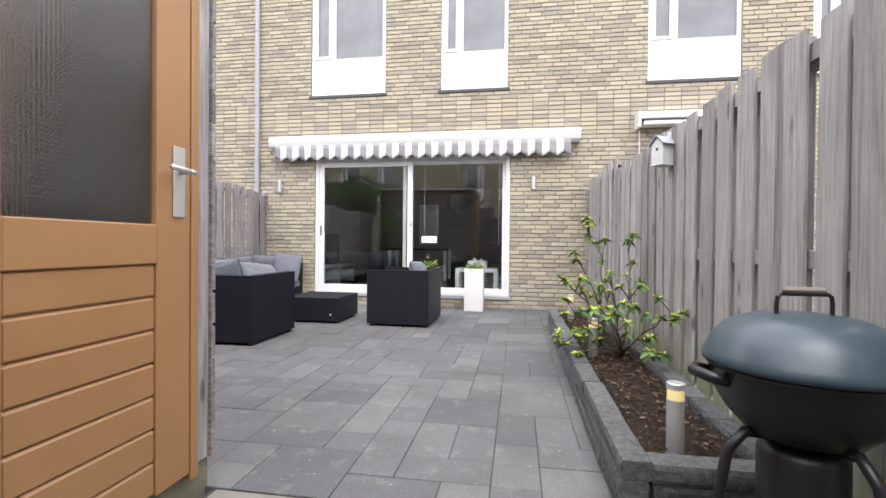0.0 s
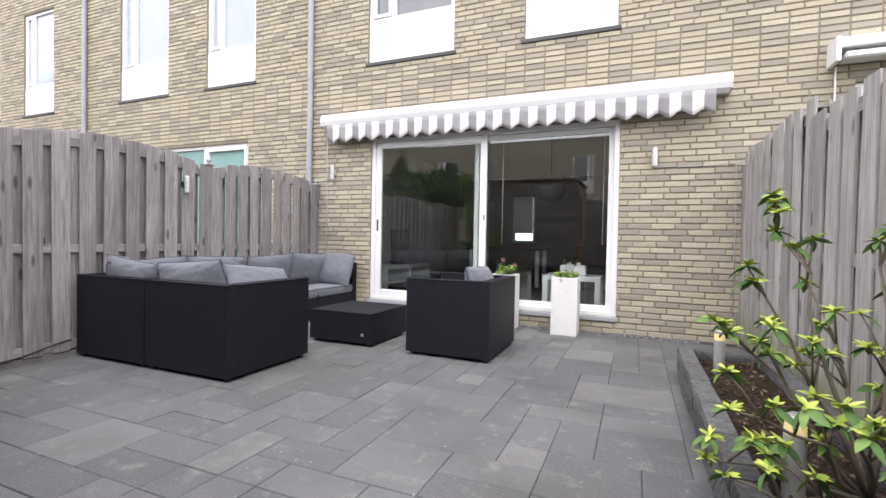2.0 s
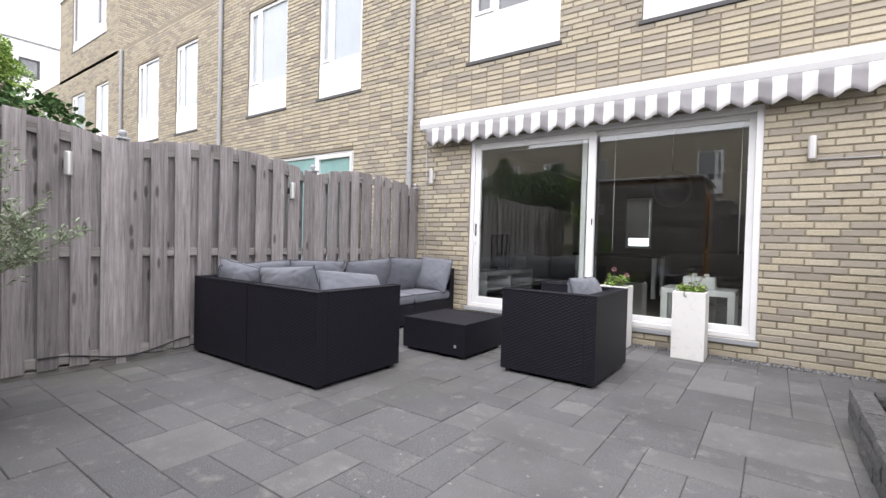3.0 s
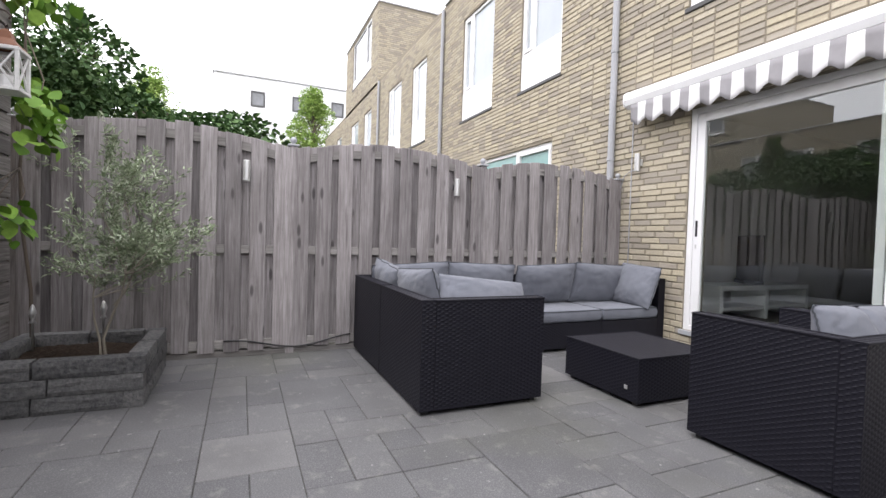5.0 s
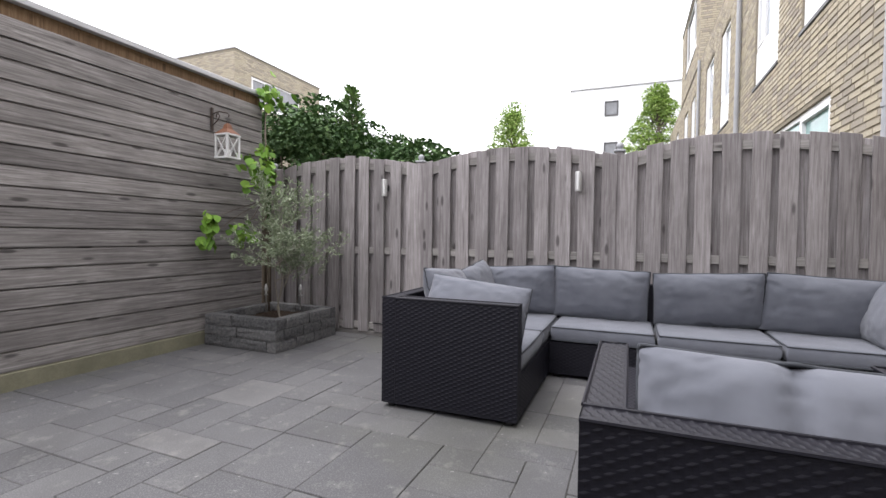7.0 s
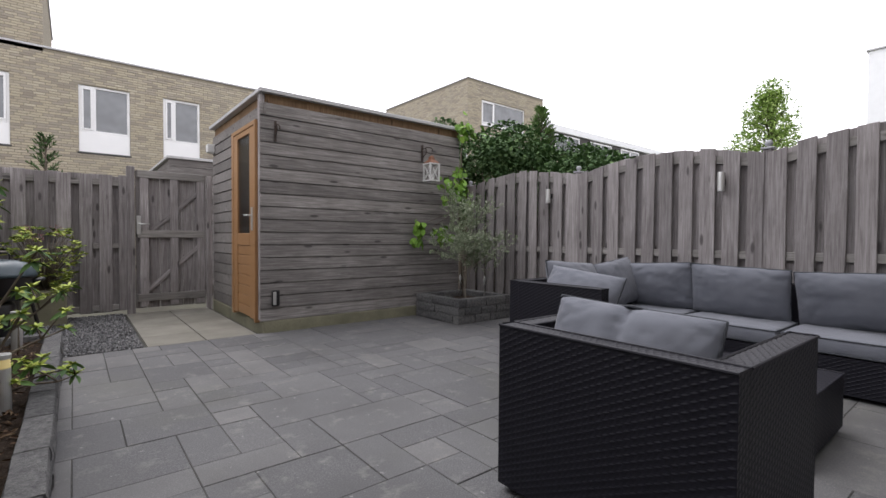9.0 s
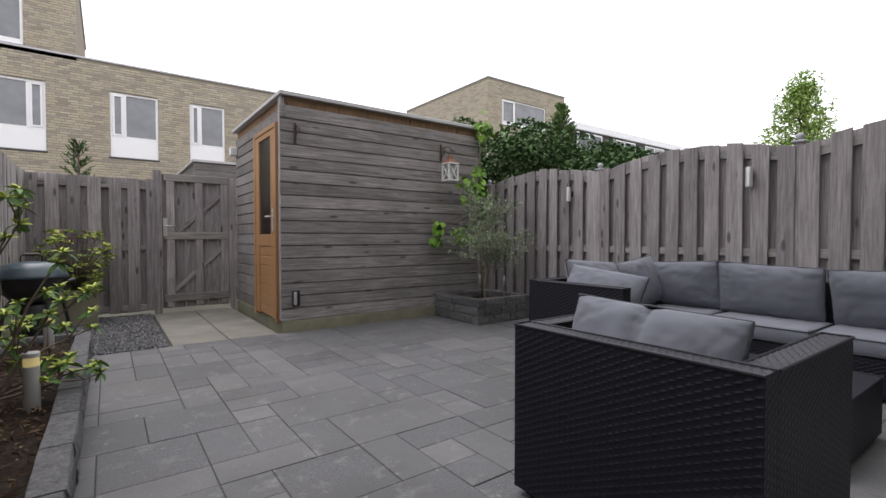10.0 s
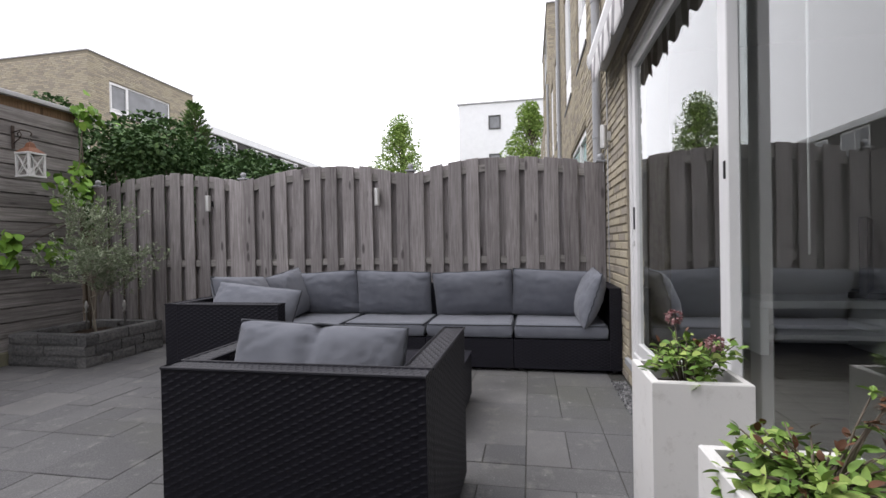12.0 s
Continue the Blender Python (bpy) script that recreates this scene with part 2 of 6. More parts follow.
def window(name, x0, x1, z0, z1, y, face, split=0.3, panel=0.57, side=0, recess=0.05, glass=None):
    """A white framed window in a wall facing -y (face -1) or +y (face 1), with a narrow casement beside a fixed pane and a white panel below."""
    w = thing(name, "white framed window with a narrow casement above a white panel", "window", ((x0 + x1) / 2, y - face * recess, z0), kind="structure")
    hw, h, s = (x1 - x0) / 2, z1 - z0, -face
    def yb(a, b):
        return (min(s * a, s * b), max(s * a, s * b))
    bm = bmesh.new()
    f = 0.06
    d = yb(-0.02, 0.06)
    for a in ((-hw, -hw + f, 0, h), (hw - f, hw, 0, h), (-hw + f, hw - f, h - f, h), (-hw + f, hw - f, panel, panel + f)):
        box(bm, a[0], a[1], d[0], d[1], a[2], a[3], 0.004)
    xs = -hw + 2 * hw * (split if side == 0 else 1 - split)
    box(bm, xs - 0.035, xs + 0.035, d[0], d[1], panel + f, h - f, 0.004)
    part("window_frame", bm, WHITE, w)
    if panel:
        d = yb(-0.03, 0.05)
        part("panel", boxed(-hw + 0.005, hw - 0.005, d[0], d[1], 0.02, panel - 0.003, 0.004), PANEL, w, "plain white panel")
    d = yb(-0.075, 0.0)
    part("window_sill", boxed(-hw - 0.03, hw + 0.03, d[0], d[1], -0.03, 0.017, 0.004), DARKTRIM, w, "dark drip sill")
    a, b = (-hw + f, xs - 0.035) if side == 0 else (xs + 0.035, hw - f)
    c, e = (xs + 0.035, hw - f) if side == 0 else (-hw + f, xs - 0.035)
    bm = bmesh.new()
    d = yb(-0.035, 0.03)
    for q in ((a, a + 0.05, panel + f, h - f), (b - 0.05, b, panel + f, h - f), (a + 0.05, b - 0.05, h - f - 0.05, h - f), (a + 0.05, b - 0.05, panel + f, panel + f + 0.05)):
        box(bm, q[0] + 0.001, q[1] - 0.001, d[0], d[1], q[2] + 0.001, q[3] - 0.001, 0.004)
    cas = part("casement", bm, WHITE, w)
    d = yb(0.01, 0.018)
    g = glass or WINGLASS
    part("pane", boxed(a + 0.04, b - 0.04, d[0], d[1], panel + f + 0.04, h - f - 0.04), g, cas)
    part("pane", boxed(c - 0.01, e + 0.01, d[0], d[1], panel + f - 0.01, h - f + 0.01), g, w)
    return w


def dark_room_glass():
    m = Mat("unlit_room_glass", 0.03)
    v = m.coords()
    # opaque pane: the darkness of the room behind is painted into its colour
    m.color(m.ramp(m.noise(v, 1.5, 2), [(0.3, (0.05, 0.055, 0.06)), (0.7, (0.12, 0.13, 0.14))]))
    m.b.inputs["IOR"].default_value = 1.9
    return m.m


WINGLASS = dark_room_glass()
BLIND = paint("blind_glass", (0.40, 0.44, 0.47), 0.05, 0.05)
TEALBLIND = paint("teal_blind", (0.25, 0.42, 0.40), 0.15, 0.1)

# windows of the own row: two a house, houses 5.35 m wide
DOOR = (-3.19, 0.06, 0.19, 2.43)
HW = 5.35
row_windows = []
for k in range(-4, 2):
    o = HW * k
    row_windows += [(-3.27 + o, -1.98 + o, 3.46, 5.58), (-1.06 + o, 0.01 + o, 3.46, 5.58)]
ground_windows = [(-2.3 + HW * k, -0.12 + HW * k, 0.6, 2.53) for k in (-4, -3, -2, -1)]
ROOF, TALL = 6.3, 9.05
XA, XB = -26.0, 8.0
TX = -15.2
holes = [DOOR] + row_windows + ground_windows + [(2.13, 3.1, 0.1, 2.6)]
bm = bmesh.new()
for a, b, c, d in cells(XA, XB, -0.1, ROOF, holes):
    box(bm, a, b, FAC, FAC + 0.3, c, d)
front = tagged(part("wall_north", bm, MORTAR), "yellow brick house front with mortar joints", "wall", kind="structure")
rects = brick_list(XA, XB, 0.0, ROOF - 0.06, holes)
near = [r for r in rects if r[2] < 1.62 and ((-4.05 < r[0] and r[1] < -3.15) or (0.02 < r[0] and r[1] < 1.0))]
near_set = set(near)
rest = [r for r in rects if r not in near_set]
tagged(part("bricks", bmesh.new(), None, front), kind="stuff").data = brick_mesh("bricks", rest, lambda u, d, z: (u, FAC - d, z), BRICK)
for k, r in enumerate(row_windows):
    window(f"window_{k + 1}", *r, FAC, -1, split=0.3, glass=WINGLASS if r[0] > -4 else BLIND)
for k, r in enumerate(ground_windows):
    window(f"window_{k + 21}", *r, FAC, -1, split=0.45, panel=0.0, side=1, glass=TEALBLIND)
# roof edge and roof of the own row
tagged(part("roof_edge", boxed(TX + 5.6, XB, FAC - 0.04, FAC + 0.3, ROOF, ROOF + 0.05, 0.005), ZINC), "grey metal roof edge strip", "roof edge", kind="structure")
tagged(part("roof_north", boxed(XA, XB, FAC + 0.3, FAC + 9, ROOF - 0.25, ROOF, 0), DARKTRIM), "flat dark roof", "roof", kind="structure")


def storey_box(name, x0, x1, y0, y1, face, wx0, wx1, low=0.75, high=2.65, panel=0.3):
    """A third storey of brick on the flat roof, with one wide window."""
    wz0, wz1 = ROOF + low, ROOF + high
    yf = y1 if face > 0 else y0
    hole = [(wx0, wx1, wz0, wz1)]
    bm = bmesh.new()
    for a, b, c, d in cells(x0, x1, ROOF - 0.1, TALL, hole):
        box(bm, a, b, min(yf, yf - face * 0.3), max(yf, yf - face * 0.3), c, d)
    ya, yb = (y0, y1 - 0.3) if face > 0 else (y0 + 0.3, y1)
    box(bm, x0, x0 + 0.3, ya, yb, ROOF - 0.1, TALL)
    box(bm, x1 - 0.3, x1, ya, yb, ROOF - 0.1, TALL)
    box(bm, x0 + 0.3, x1 - 0.3, ya, yb, TALL - 0.3, TALL)
    w = tagged(part(name, bm, MORTAR), "yellow brick third storey on a flat roof", "wall", kind="structure")
    rl = brick_list(x0, x1, ROOF, TALL - 0.05, hole, (99, 99), 5)
    tagged(part("bricks", bmesh.new(), None, w), kind="stuff").data = brick_mesh("bricks", rl, lambda u, d, z: (u, yf + face * d, z), BRICK)
    rs = brick_list(min(y0, y1), max(y0, y1), ROOF, TALL - 0.05, [], (99, 99), 6)
    tagged(part("bricks", bmesh.new(), None, w), kind="stuff").data = brick_mesh("bricks", rs, lambda u, d, z: (x1 + d, u, z), BRICK)
    tagged(part("roof_edge", boxed(x0 - 0.04, x1 + 0.04, y0 - 0.04, y1 + 0.04, TALL, TALL + 0.05, 0.005), ZINC), "grey metal roof edge strip", "roof edge", kind="structure")
    window("window_30", wx0, wx1, wz0, wz1, yf, face, split=0.28, panel=panel, side=1)


storey_box("wall_third_storey_north", -20.6, -15.4, FAC, FAC + 9, -1, -19.3, -16.3)

# the row across the lane
opp_windows = []
for k in range(-2, 1):
    o = 11.0 * k
    opp_windows += [(q + o, w + o, 3.26, 5.06) for q, w in ((-2.55, -1.585), (-0.78, 0.355), (1.69, 2.85), (3.75, 4.75))]
opp_windows = [q for q in opp_windows if q[0] > -20.5]
OXA, OXB = -21.0, 12.0
bm = bmesh.new()
for a, b, c, d in cells(OXA, OXB, -0.1, 5.82, opp_windows):
    box(bm, a, b, OPP - 0.3, OPP, c, d)
south = tagged(part("wall_south", bm, MORTAR), "yellow brick rear front of the row opposite", "wall", kind="structure")
orect = brick_list(OXA, OXB, 0.0, 5.78, opp_windows, (99, 99), 8)
tagged(part("bricks", bmesh.new(), None, south), kind="stuff").data = brick_mesh("bricks", orect, lambda u, d, z: (u, OPP + d, z), BRICK)
for k, r in enumerate(opp_windows):
    window(f"window_{k + 40}", *r, OPP, 1, split=0.3, panel=0.55, side=1 if (r[0] + 2.6) % 11.0 < 3 else 0)
tagged(part("roof_edge", boxed(OXA, OXB, OPP - 0.3, OPP + 0.04, 5.82, 5.87, 0.005), ZINC), "grey metal roof edge strip", "roof edge", kind="structure")
tagged(part("roof_south", boxed(OXA, OXB, OPP - 9, OPP - 0.3, 5.57, 5.82), DARKTRIM), "flat dark roof", "roof", kind="structure")
ROOF, TALL = 5.82, 8.31
storey_box("wall_third_storey_south", -18.8, -13.52, OPP - 7, OPP, 1, -17.35, -14.38, 0.47, 1.68, 0.1)
storey_box("wall_third_storey_east", 1.05, 6.55, OPP - 7, OPP, 1, 2.1, 5.0, 0.05, 1.45, 0.1)
ROOF, TALL = 6.3, 9.05

# ground to the horizon
gm = Mat("earth_ground", 0.95, spec=0.1)
gm.color(gm.ramp(gm.noise(gm.coords(), 0.6, 6), [(0.3, (0.07, 0.065, 0.055)), (0.7, (0.13, 0.13, 0.10))]))
tagged(part("ground", boxed(-600, 600, -600, 600, -0.5, -0.09), gm.m), "bare earth and paving beyond the gardens", "ground", kind="structure")

# paving: a bed of sand with joints, and slabs in a wild bond
sm = Mat("joint_sand", 0.95, spec=0.1)
sm.color(sm.ramp(sm.noise(sm.coords(), 40, 5), [(0.3, (0.035, 0.035, 0.034)), (0.7, (0.10, 0.099, 0.09))]))
floor = tagged(part("floor", boxed(LEFT - 0.1, RIGHT + 0.1, 1.5, FAC, -0.09, -0.005), sm.m), "grey concrete paving of the patio", "floor", kind="structure")

tm = Mat("grey_concrete_slab", 0.8, spec=0.3)
tv = tm.coords(space="Generated")
tw = tm.n.new("ShaderNodeNewGeometry").outputs["Position"]
rn = tm.random()
base = tm.ramp(rn, [(0.0, (0.083, 0.083, 0.088)), (0.45, (0.103, 0.103, 0.107)), (0.85, (0.12, 0.119, 0.121)), (1.0, (0.145, 0.143, 0.143))])
sp = tm.noise(tw, 160, 3, 0.7)
st = tm.noise(tw, 1.4, 5, 0.65)
st2 = tm.noise(tw, 7.0, 4, 0.7)
c = tm.mix(tm.ramp(sp, [(0.47, 0.0), (0.72, 0.55)]), base, (0.25, 0.245, 0.24))
c = tm.mix(tm.ramp(st, [(0.42, 0.0), (0.72, 0.7)]), c, (0.060, 0.059, 0.060))
c = tm.mix(tm.ramp(st2, [(0.56, 0.0), (0.72, 0.5)]), c, (0.23, 0.225, 0.21))
st3 = tm.noise(tw, 0.55, 4, 0.6)
c = tm.mix(tm.ramp(st3, [(0.52, 0.0), (0.7, 0.35)]), c, (0.105, 0.108, 0.075))
drop = tm.noise(tw, 26, 2, 0.5)
c = tm.mix(tm.ramp(drop, [(0.70, 0.0), (0.76, 0.55)]), c, (0.33, 0.33, 0.32))
tm.color(c)
tm.rough(tm.ramp(st, [(0.3, 0.85), (0.7, 0.6)]))
tm.bump(tm.mix(0.4, sp, st2), 0.25, 0.004)
SLAB = tm.m
# ---- fences ----
def arched(u, span, low, high):
    return low + (high - low) * math.sin(math.pi * min(max(u / span, 0), 1)) ** 0.8


def board_bm(w, t, za, zb0, zb1, bevel=0.003):
    """An upright board with a sloping top."""
    bm = bmesh.new()
    vs = box(bm, -w / 2, w / 2, -t / 2, t / 2, za, zb0, bevel)
    for v in bm.verts:
        if v.co.z > (za + zb0) / 2:
            v.co.z += (zb1 - zb0) * (v.co.x / w + 0.5)
    return bm


def fence_panel(name, length, low, high, material, rail_mat, n, label, seed, arch=True, rail_z=(0.1, 0.90), wide=0.034, deep=0.0285):
    """A screen of upright boards on both sides of three rails, along local x; the front is local -y."""
    rng = random.Random(seed)
    f = thing(name, label, "fence", group="fence sections")
    step = length / n
    for k in range(n):
        u = (k + 0.5) * step
        top = lambda q: arched(q, length, low, high) if arch else high
        w = (step + wide) * rng.uniform(0.95, 1.05)
        y = -deep if k % 2 == 0 else deep
        dz = rng.uniform(-0.012, 0.012)
        b = part("board", board_bm(w, 0.017, 0.045 + rng.uniform(-0.01, 0.01), top(u - w / 2) + dz, top(u + w / 2) + dz), material, f)
        b.matrix_basis = pose(u, y, 0, rng.uniform(-0.3, 0.3), rng.uniform(-0.35, 0.35), rng.uniform(-1.2, 1.2))
    for z in rail_z:
        part("rail", boxed(0.0, length, 0.0095 - deep, deep - 0.0095, z - 0.035, z + 0.035, 0.003), rail_mat, f)
    bm = bmesh.new()
    m = 14
    for k in range(m):
        a, b = length * k / m, length * (k + 1) / m
        za, zb = (arched(a, length, low, high), arched(b, length, low, high)) if arch else (high, high)
        vs = [bm.verts.new(p) for p in ((a, 0.0095 - deep, za - 0.13), (b, 0.0095 - deep, zb - 0.13), (b, 0.0095 - deep, zb - 0.06), (a, 0.0095 - deep, za - 0.06), (a, deep - 0.0095, za - 0.13), (b, deep - 0.0095, zb - 0.13), (b, deep - 0.0095, zb - 0.06), (a, deep - 0.0095, za - 0.06))]
        for q in ((0, 1, 2, 3), (5, 4, 7, 6), (3, 2, 6, 7), (1, 0, 4, 5)):
            bm.faces.new([vs[i] for i in q])
    bmesh.ops.remove_doubles(bm, verts=bm.verts[:], dist=0.0005)
    part("rail", bm, rail_mat, f)
    return f


RAILX = weathered_wood("grey_rail_wood_x", (0.16, 0.15, 0.14), (0.31, 0.295, 0.28), (0.44, 0.42, 0.405), 0)
# the panels' meshes are made along x and turned into place
FV = weathered_wood("grey_fence_boards", (0.125, 0.112, 0.111), (0.30, 0.278, 0.276), (0.47, 0.446, 0.448), 2)
LOW, HIGH = 1.775, 1.90


def post(name, x, y, top, label, ball=True, w=0.07):
    p = thing(name, label, "post", (x, y, 0), group="fence posts")
    part("shaft", boxed(-w / 2, w / 2, -w / 2, w / 2, -0.05, top, 0.006), FV, p)
    if ball:
        part("cap", boxed(-w / 2 - 0.012, w / 2 + 0.012, -w / 2 - 0.012, w / 2 + 0.012, top, top + 0.018, 0.004), GREYPIPE, p, "grey cap")
        bm = bmesh.new()
        lathe(bm, [(0.0, top + 0.018), (0.018, top + 0.018), (0.014, top + 0.028), (0.026, top + 0.038), (0.031, top + 0.053), (0.026, top + 0.07), (0.014, top + 0.08), (0, top + 0.083)], 14)
        part("knob", bm, GREYPIPE, p, "round knob", True)
    return p


POSTS = [1.40, 3.27, 5.145, 6.98]
for k in range(3):
    a, b = POSTS[k] + 0.035, POSTS[k + 1] - 0.035
    f = fence_panel("fence", b - a, LOW, HIGH, FV, RAILX, 19, "weathered grey wooden fence panel with an arched top", 20 + k)
    f.matrix_basis = pose(LEFT - 0.03, a, 0, 0, 0, 90)
for y in POSTS:
    post("fence_post", LEFT - 0.03, y, 1.80, "grey wooden fence post with a round knob")
tagged(part("kickboard", boxed(LEFT - 0.06, LEFT - 0.01, 1.45, FAC, -0.05, 0.045, 0.004), RAIL), "grey board along the foot of the fence", "kickboard")
# the fence on the other side stands straight
FR = weathered_wood("pale_grey_fence_boards", (0.19, 0.18, 0.17), (0.37, 0.355, 0.34), (0.52, 0.51, 0.495), 2, 0.85)
RPOSTS = [-0.95, 0.45, 1.8, 3.12, 5.0, 6.98]
RTOP = [1.83, 1.83, 1.84, 1.84, 1.96]
for k in range(5):
    a, b = RPOSTS[k] + 0.035, RPOSTS[k + 1] - 0.035
    n = max(5, int((b - a) / 0.105) | 1)
    f = fence_panel("fence", b - a, RTOP[k] - 0.02, RTOP[k], FR, RAILX, n, "pale weathered wooden fence panel with a straight top", 40 + k, arch=False, rail_z=(0.1, 0.965), wide=0.042, deep=0.052)
    f.matrix_basis = pose(RIGHT + 0.064, b, 0, 0, 0, -90)
for y in RPOSTS:
    post("fence_post", RIGHT + 0.05, y, 1.84, "pale grey wooden fence post", False, 0.1)
# back fence and gate
GY = -0.88
f = fence_panel("fence", RIGHT + 0.08, 1.78, 1.81, FV, RAILX, 13, "grey wooden fence panel beside the gate", 60, arch=False)
f.matrix_basis = pose(RIGHT, GY, 0, 0, 0, 180)
post("gate_post", -0.10, GY, 1.95, "grey wooden gate post", False, 0.09)
post("gate_post", SHX + 0.0, GY, 1.9, "grey wooden gate post", False, 0.07)
gate = thing("gate", "closed grey wooden board gate with a steel handle", "gate", (-0.15, GY, 0))
rng = random.Random(5)
GW = 0.85
for k in range(6):
    w = GW / 6
    part("board", boxed(-(k + 1) * w + 0.004, -k * w - 0.004, -0.03, -0.012, 0.06, 1.90 + rng.uniform(-0.01, 0.01), 0.003), FV, gate)
for z in (0.2, 1.06, 1.86):
    part("rail", boxed(-GW + 0.02, -0.02, -0.008, 0.035, z - 0.05, z + 0.05, 0.004), RAILX, gate)
for z in (0.28, 1.05):
    bm = bmesh.new()
    box(bm, -0.028, 0.028, -0.009, 0.009, 0, 0.92, 0.003)
    b = part("brace", bm, FV, gate)
    b.matrix_basis = pose(-0.15, 0, z + 0.02, 0, -46, 0)
for x in (-0.1, -0.45, -0.78):
    part("batten", boxed(x - 0.05, x + 0.05, 0.012, 0.03, 0.08, 1.86, 0.003), FV, gate)
part("plate", boxed(-0.062, -0.012, 0.036, 0.044, 1.05, 1.3, 0.002), STEEL, gate, "steel lock plate")
bm = bmesh.new()
tube(bm, [(-0.035, 0.04, 1.19), (-0.035, 0.085, 1.19), (-0.045, 0.095, 1.19), (-0.15, 0.095, 1.19)], 0.009)
part("handle", bm, STEEL, gate, "steel lever handle", True)

# ---- shed ----
SHED_T = 2.555
shed = thing("shed", "weathered dark grey wooden garden shed with horizontal boards", "shed", (SHX, SHY, 0))
L, W = 2.78, 2.27    # along x and y
CONC = paint("mossy_concrete", (0.25, 0.24, 0.165), 0.9, 0.2, bump=0.5)
part("plinth", boxed(-L, -0.03, -W, -0.012, -0.08, 0.125, 0.01), CONC, shed, "stained concrete plinth")
D0, D1, DZ = -1.02, -0.185, 2.29     # door opening, along y from the corner
INNER = weathered_wood("bare_shed_timber", (0.10, 0.062, 0.035), (0.22, 0.14, 0.08), (0.34, 0.23, 0.14), 2)
T = SHED_T - 0.02
part("wall_core", boxed(-L + 0.02, -L + 0.06, -W + 0.02, -0.04, 0.13, T), INNER, shed, "bare timber inside")
part("wall_core", boxed(-L + 0.06, -0.06, -0.08, -0.04, 0.13, T), INNER, shed, "bare timber inside")
part("wall_core", boxed(-L + 0.06, -0.06, -W + 0.02, -W + 0.06, 0.13, T), INNER, shed, "bare timber inside")
bm = bmesh.new()
for y0, y1, z0, z1 in ((-0.20, -0.08, 0.13, T), (-W + 0.06, -1.06, 0.13, T), (-1.06, -0.20, 2.28, T)):
    box(bm, -0.10, -0.06, y0, y1, z0, z1)
part("wall_core", bm, INNER, shed, "bare timber inside")
part("roof_deck", boxed(-L + 0.02, -0.06, -W + 0.02, -0.04, T, SHED_T), INNER, shed, "bare timber roof deck")
for lx, ly, ang, w in ((-0.62, -0.72, -9, 0.10), (-0.75, -0.42, 5, 0.07), (-0.9, -0.98, -4, 0.12)):
    lean_ = thing("leaning_plank", "brown timber plank leaning inside the shed", "plank", (SHX + lx, SHY + ly, 0.12), group="planks in the shed")
    part("plank", boxed(-0.012, 0.012, -w / 2, w / 2, 0.0, 1.95, 0.003), ORANGE if w == 0.10 else INNER, lean_)
    lean_.matrix_basis = pose(SHX + lx, SHY + ly, 0.125, ang, 0, 0)
BP = 0.137
rng = random.Random(9)


def clad(length):
    bm = bmesh.new()
    pr = [(0, 0), (0.024, 0.0), (0.023, 0.120), (0.008, 0.127), (0.003, 0.137), (0, 0.137)]
    a = [bm.verts.new((0, -d, z)) for d, z in pr]
    b = [bm.verts.new((length, -d, z)) for d, z in pr]
    for k in range(len(pr)):
        j = (k + 1) % len(pr)
        bm.faces.new((a[k], b[k], b[j], a[j]))
    bm.faces.new(a[::-1])
    bm.faces.new(b)
    return bm


n = int((SHED_T - 0.13) / BP)
for k in range(n):
    z = 0.13 + k * BP
    for a, b in ((0.0, L - 0.01),):
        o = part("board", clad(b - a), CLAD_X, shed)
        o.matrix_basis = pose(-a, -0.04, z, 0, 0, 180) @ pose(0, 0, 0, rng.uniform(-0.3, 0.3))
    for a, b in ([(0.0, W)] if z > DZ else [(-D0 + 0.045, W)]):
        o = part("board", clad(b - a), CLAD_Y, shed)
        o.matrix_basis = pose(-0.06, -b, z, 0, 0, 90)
part("corner_trim", boxed(-0.055, -0.012, D1 + 0.047, -0.041, 0.13, SHED_T, 0.003), FV, shed, "flat grey corner board")
part("roof_edge", boxed(-L - 0.012, 0.012, -W - 0.012, 0.012, SHED_T, SHED_T + 0.045, 0.005), ZINC, shed, "grey metal roof edge")
# its door, shut, in a painted frame
bm = bmesh.new()
box(bm, -0.05, 0.02, D1 + 0.005, D1 + 0.045, 0.1, DZ, 0.004)
box(bm, -0.05, 0.02, D0 - 0.045, D0 + 0.04, 0.1, DZ, 0.004)
box(bm, -0.05, 0.02, D0 + 0.04, D1 + 0.005, DZ - 0.05, DZ, 0.004)
part("door_frame", bm, ORANGE, shed, "orange-brown painted frame")
a, b = D0 + 0.045, D1 + 0.001
GZ = 1.07
bm = bmesh.new()
for q in ((a, a + 0.15, 0.13, DZ - 0.055), (b - 0.16, b, 0.13, DZ - 0.055), (a + 0.15, b - 0.16, DZ - 0.115, DZ - 0.055), (a + 0.15, b - 0.16, GZ - 0.135, GZ)):
    box(bm, -0.03, 0.015, q[0], q[1], q[2], q[3], 0.004)
door = part("door", bm, ORANGE, shed, "orange-brown wooden door with a ribbed glass pane")
pb = (GZ - 0.135 - 0.135) / 7
for k in range(7):
    bm = boxed(-0.02, 0.008, a + 0.15, b - 0.16, 0.135 + k * pb + 0.001, 0.135 + (k + 1) * pb - 0.001, 0.008)
    part("panel_board", bm, ORANGE, door)
rg = Mat("ribbed_glass", 0.12)
rg.b.inputs["Transmission Weight"].default_value = 1.0
rg.b.inputs["IOR"].default_value = 1.45
rg.color((0.80, 0.79, 0.76))
RIB = rg.m
bm = bmesh.new()
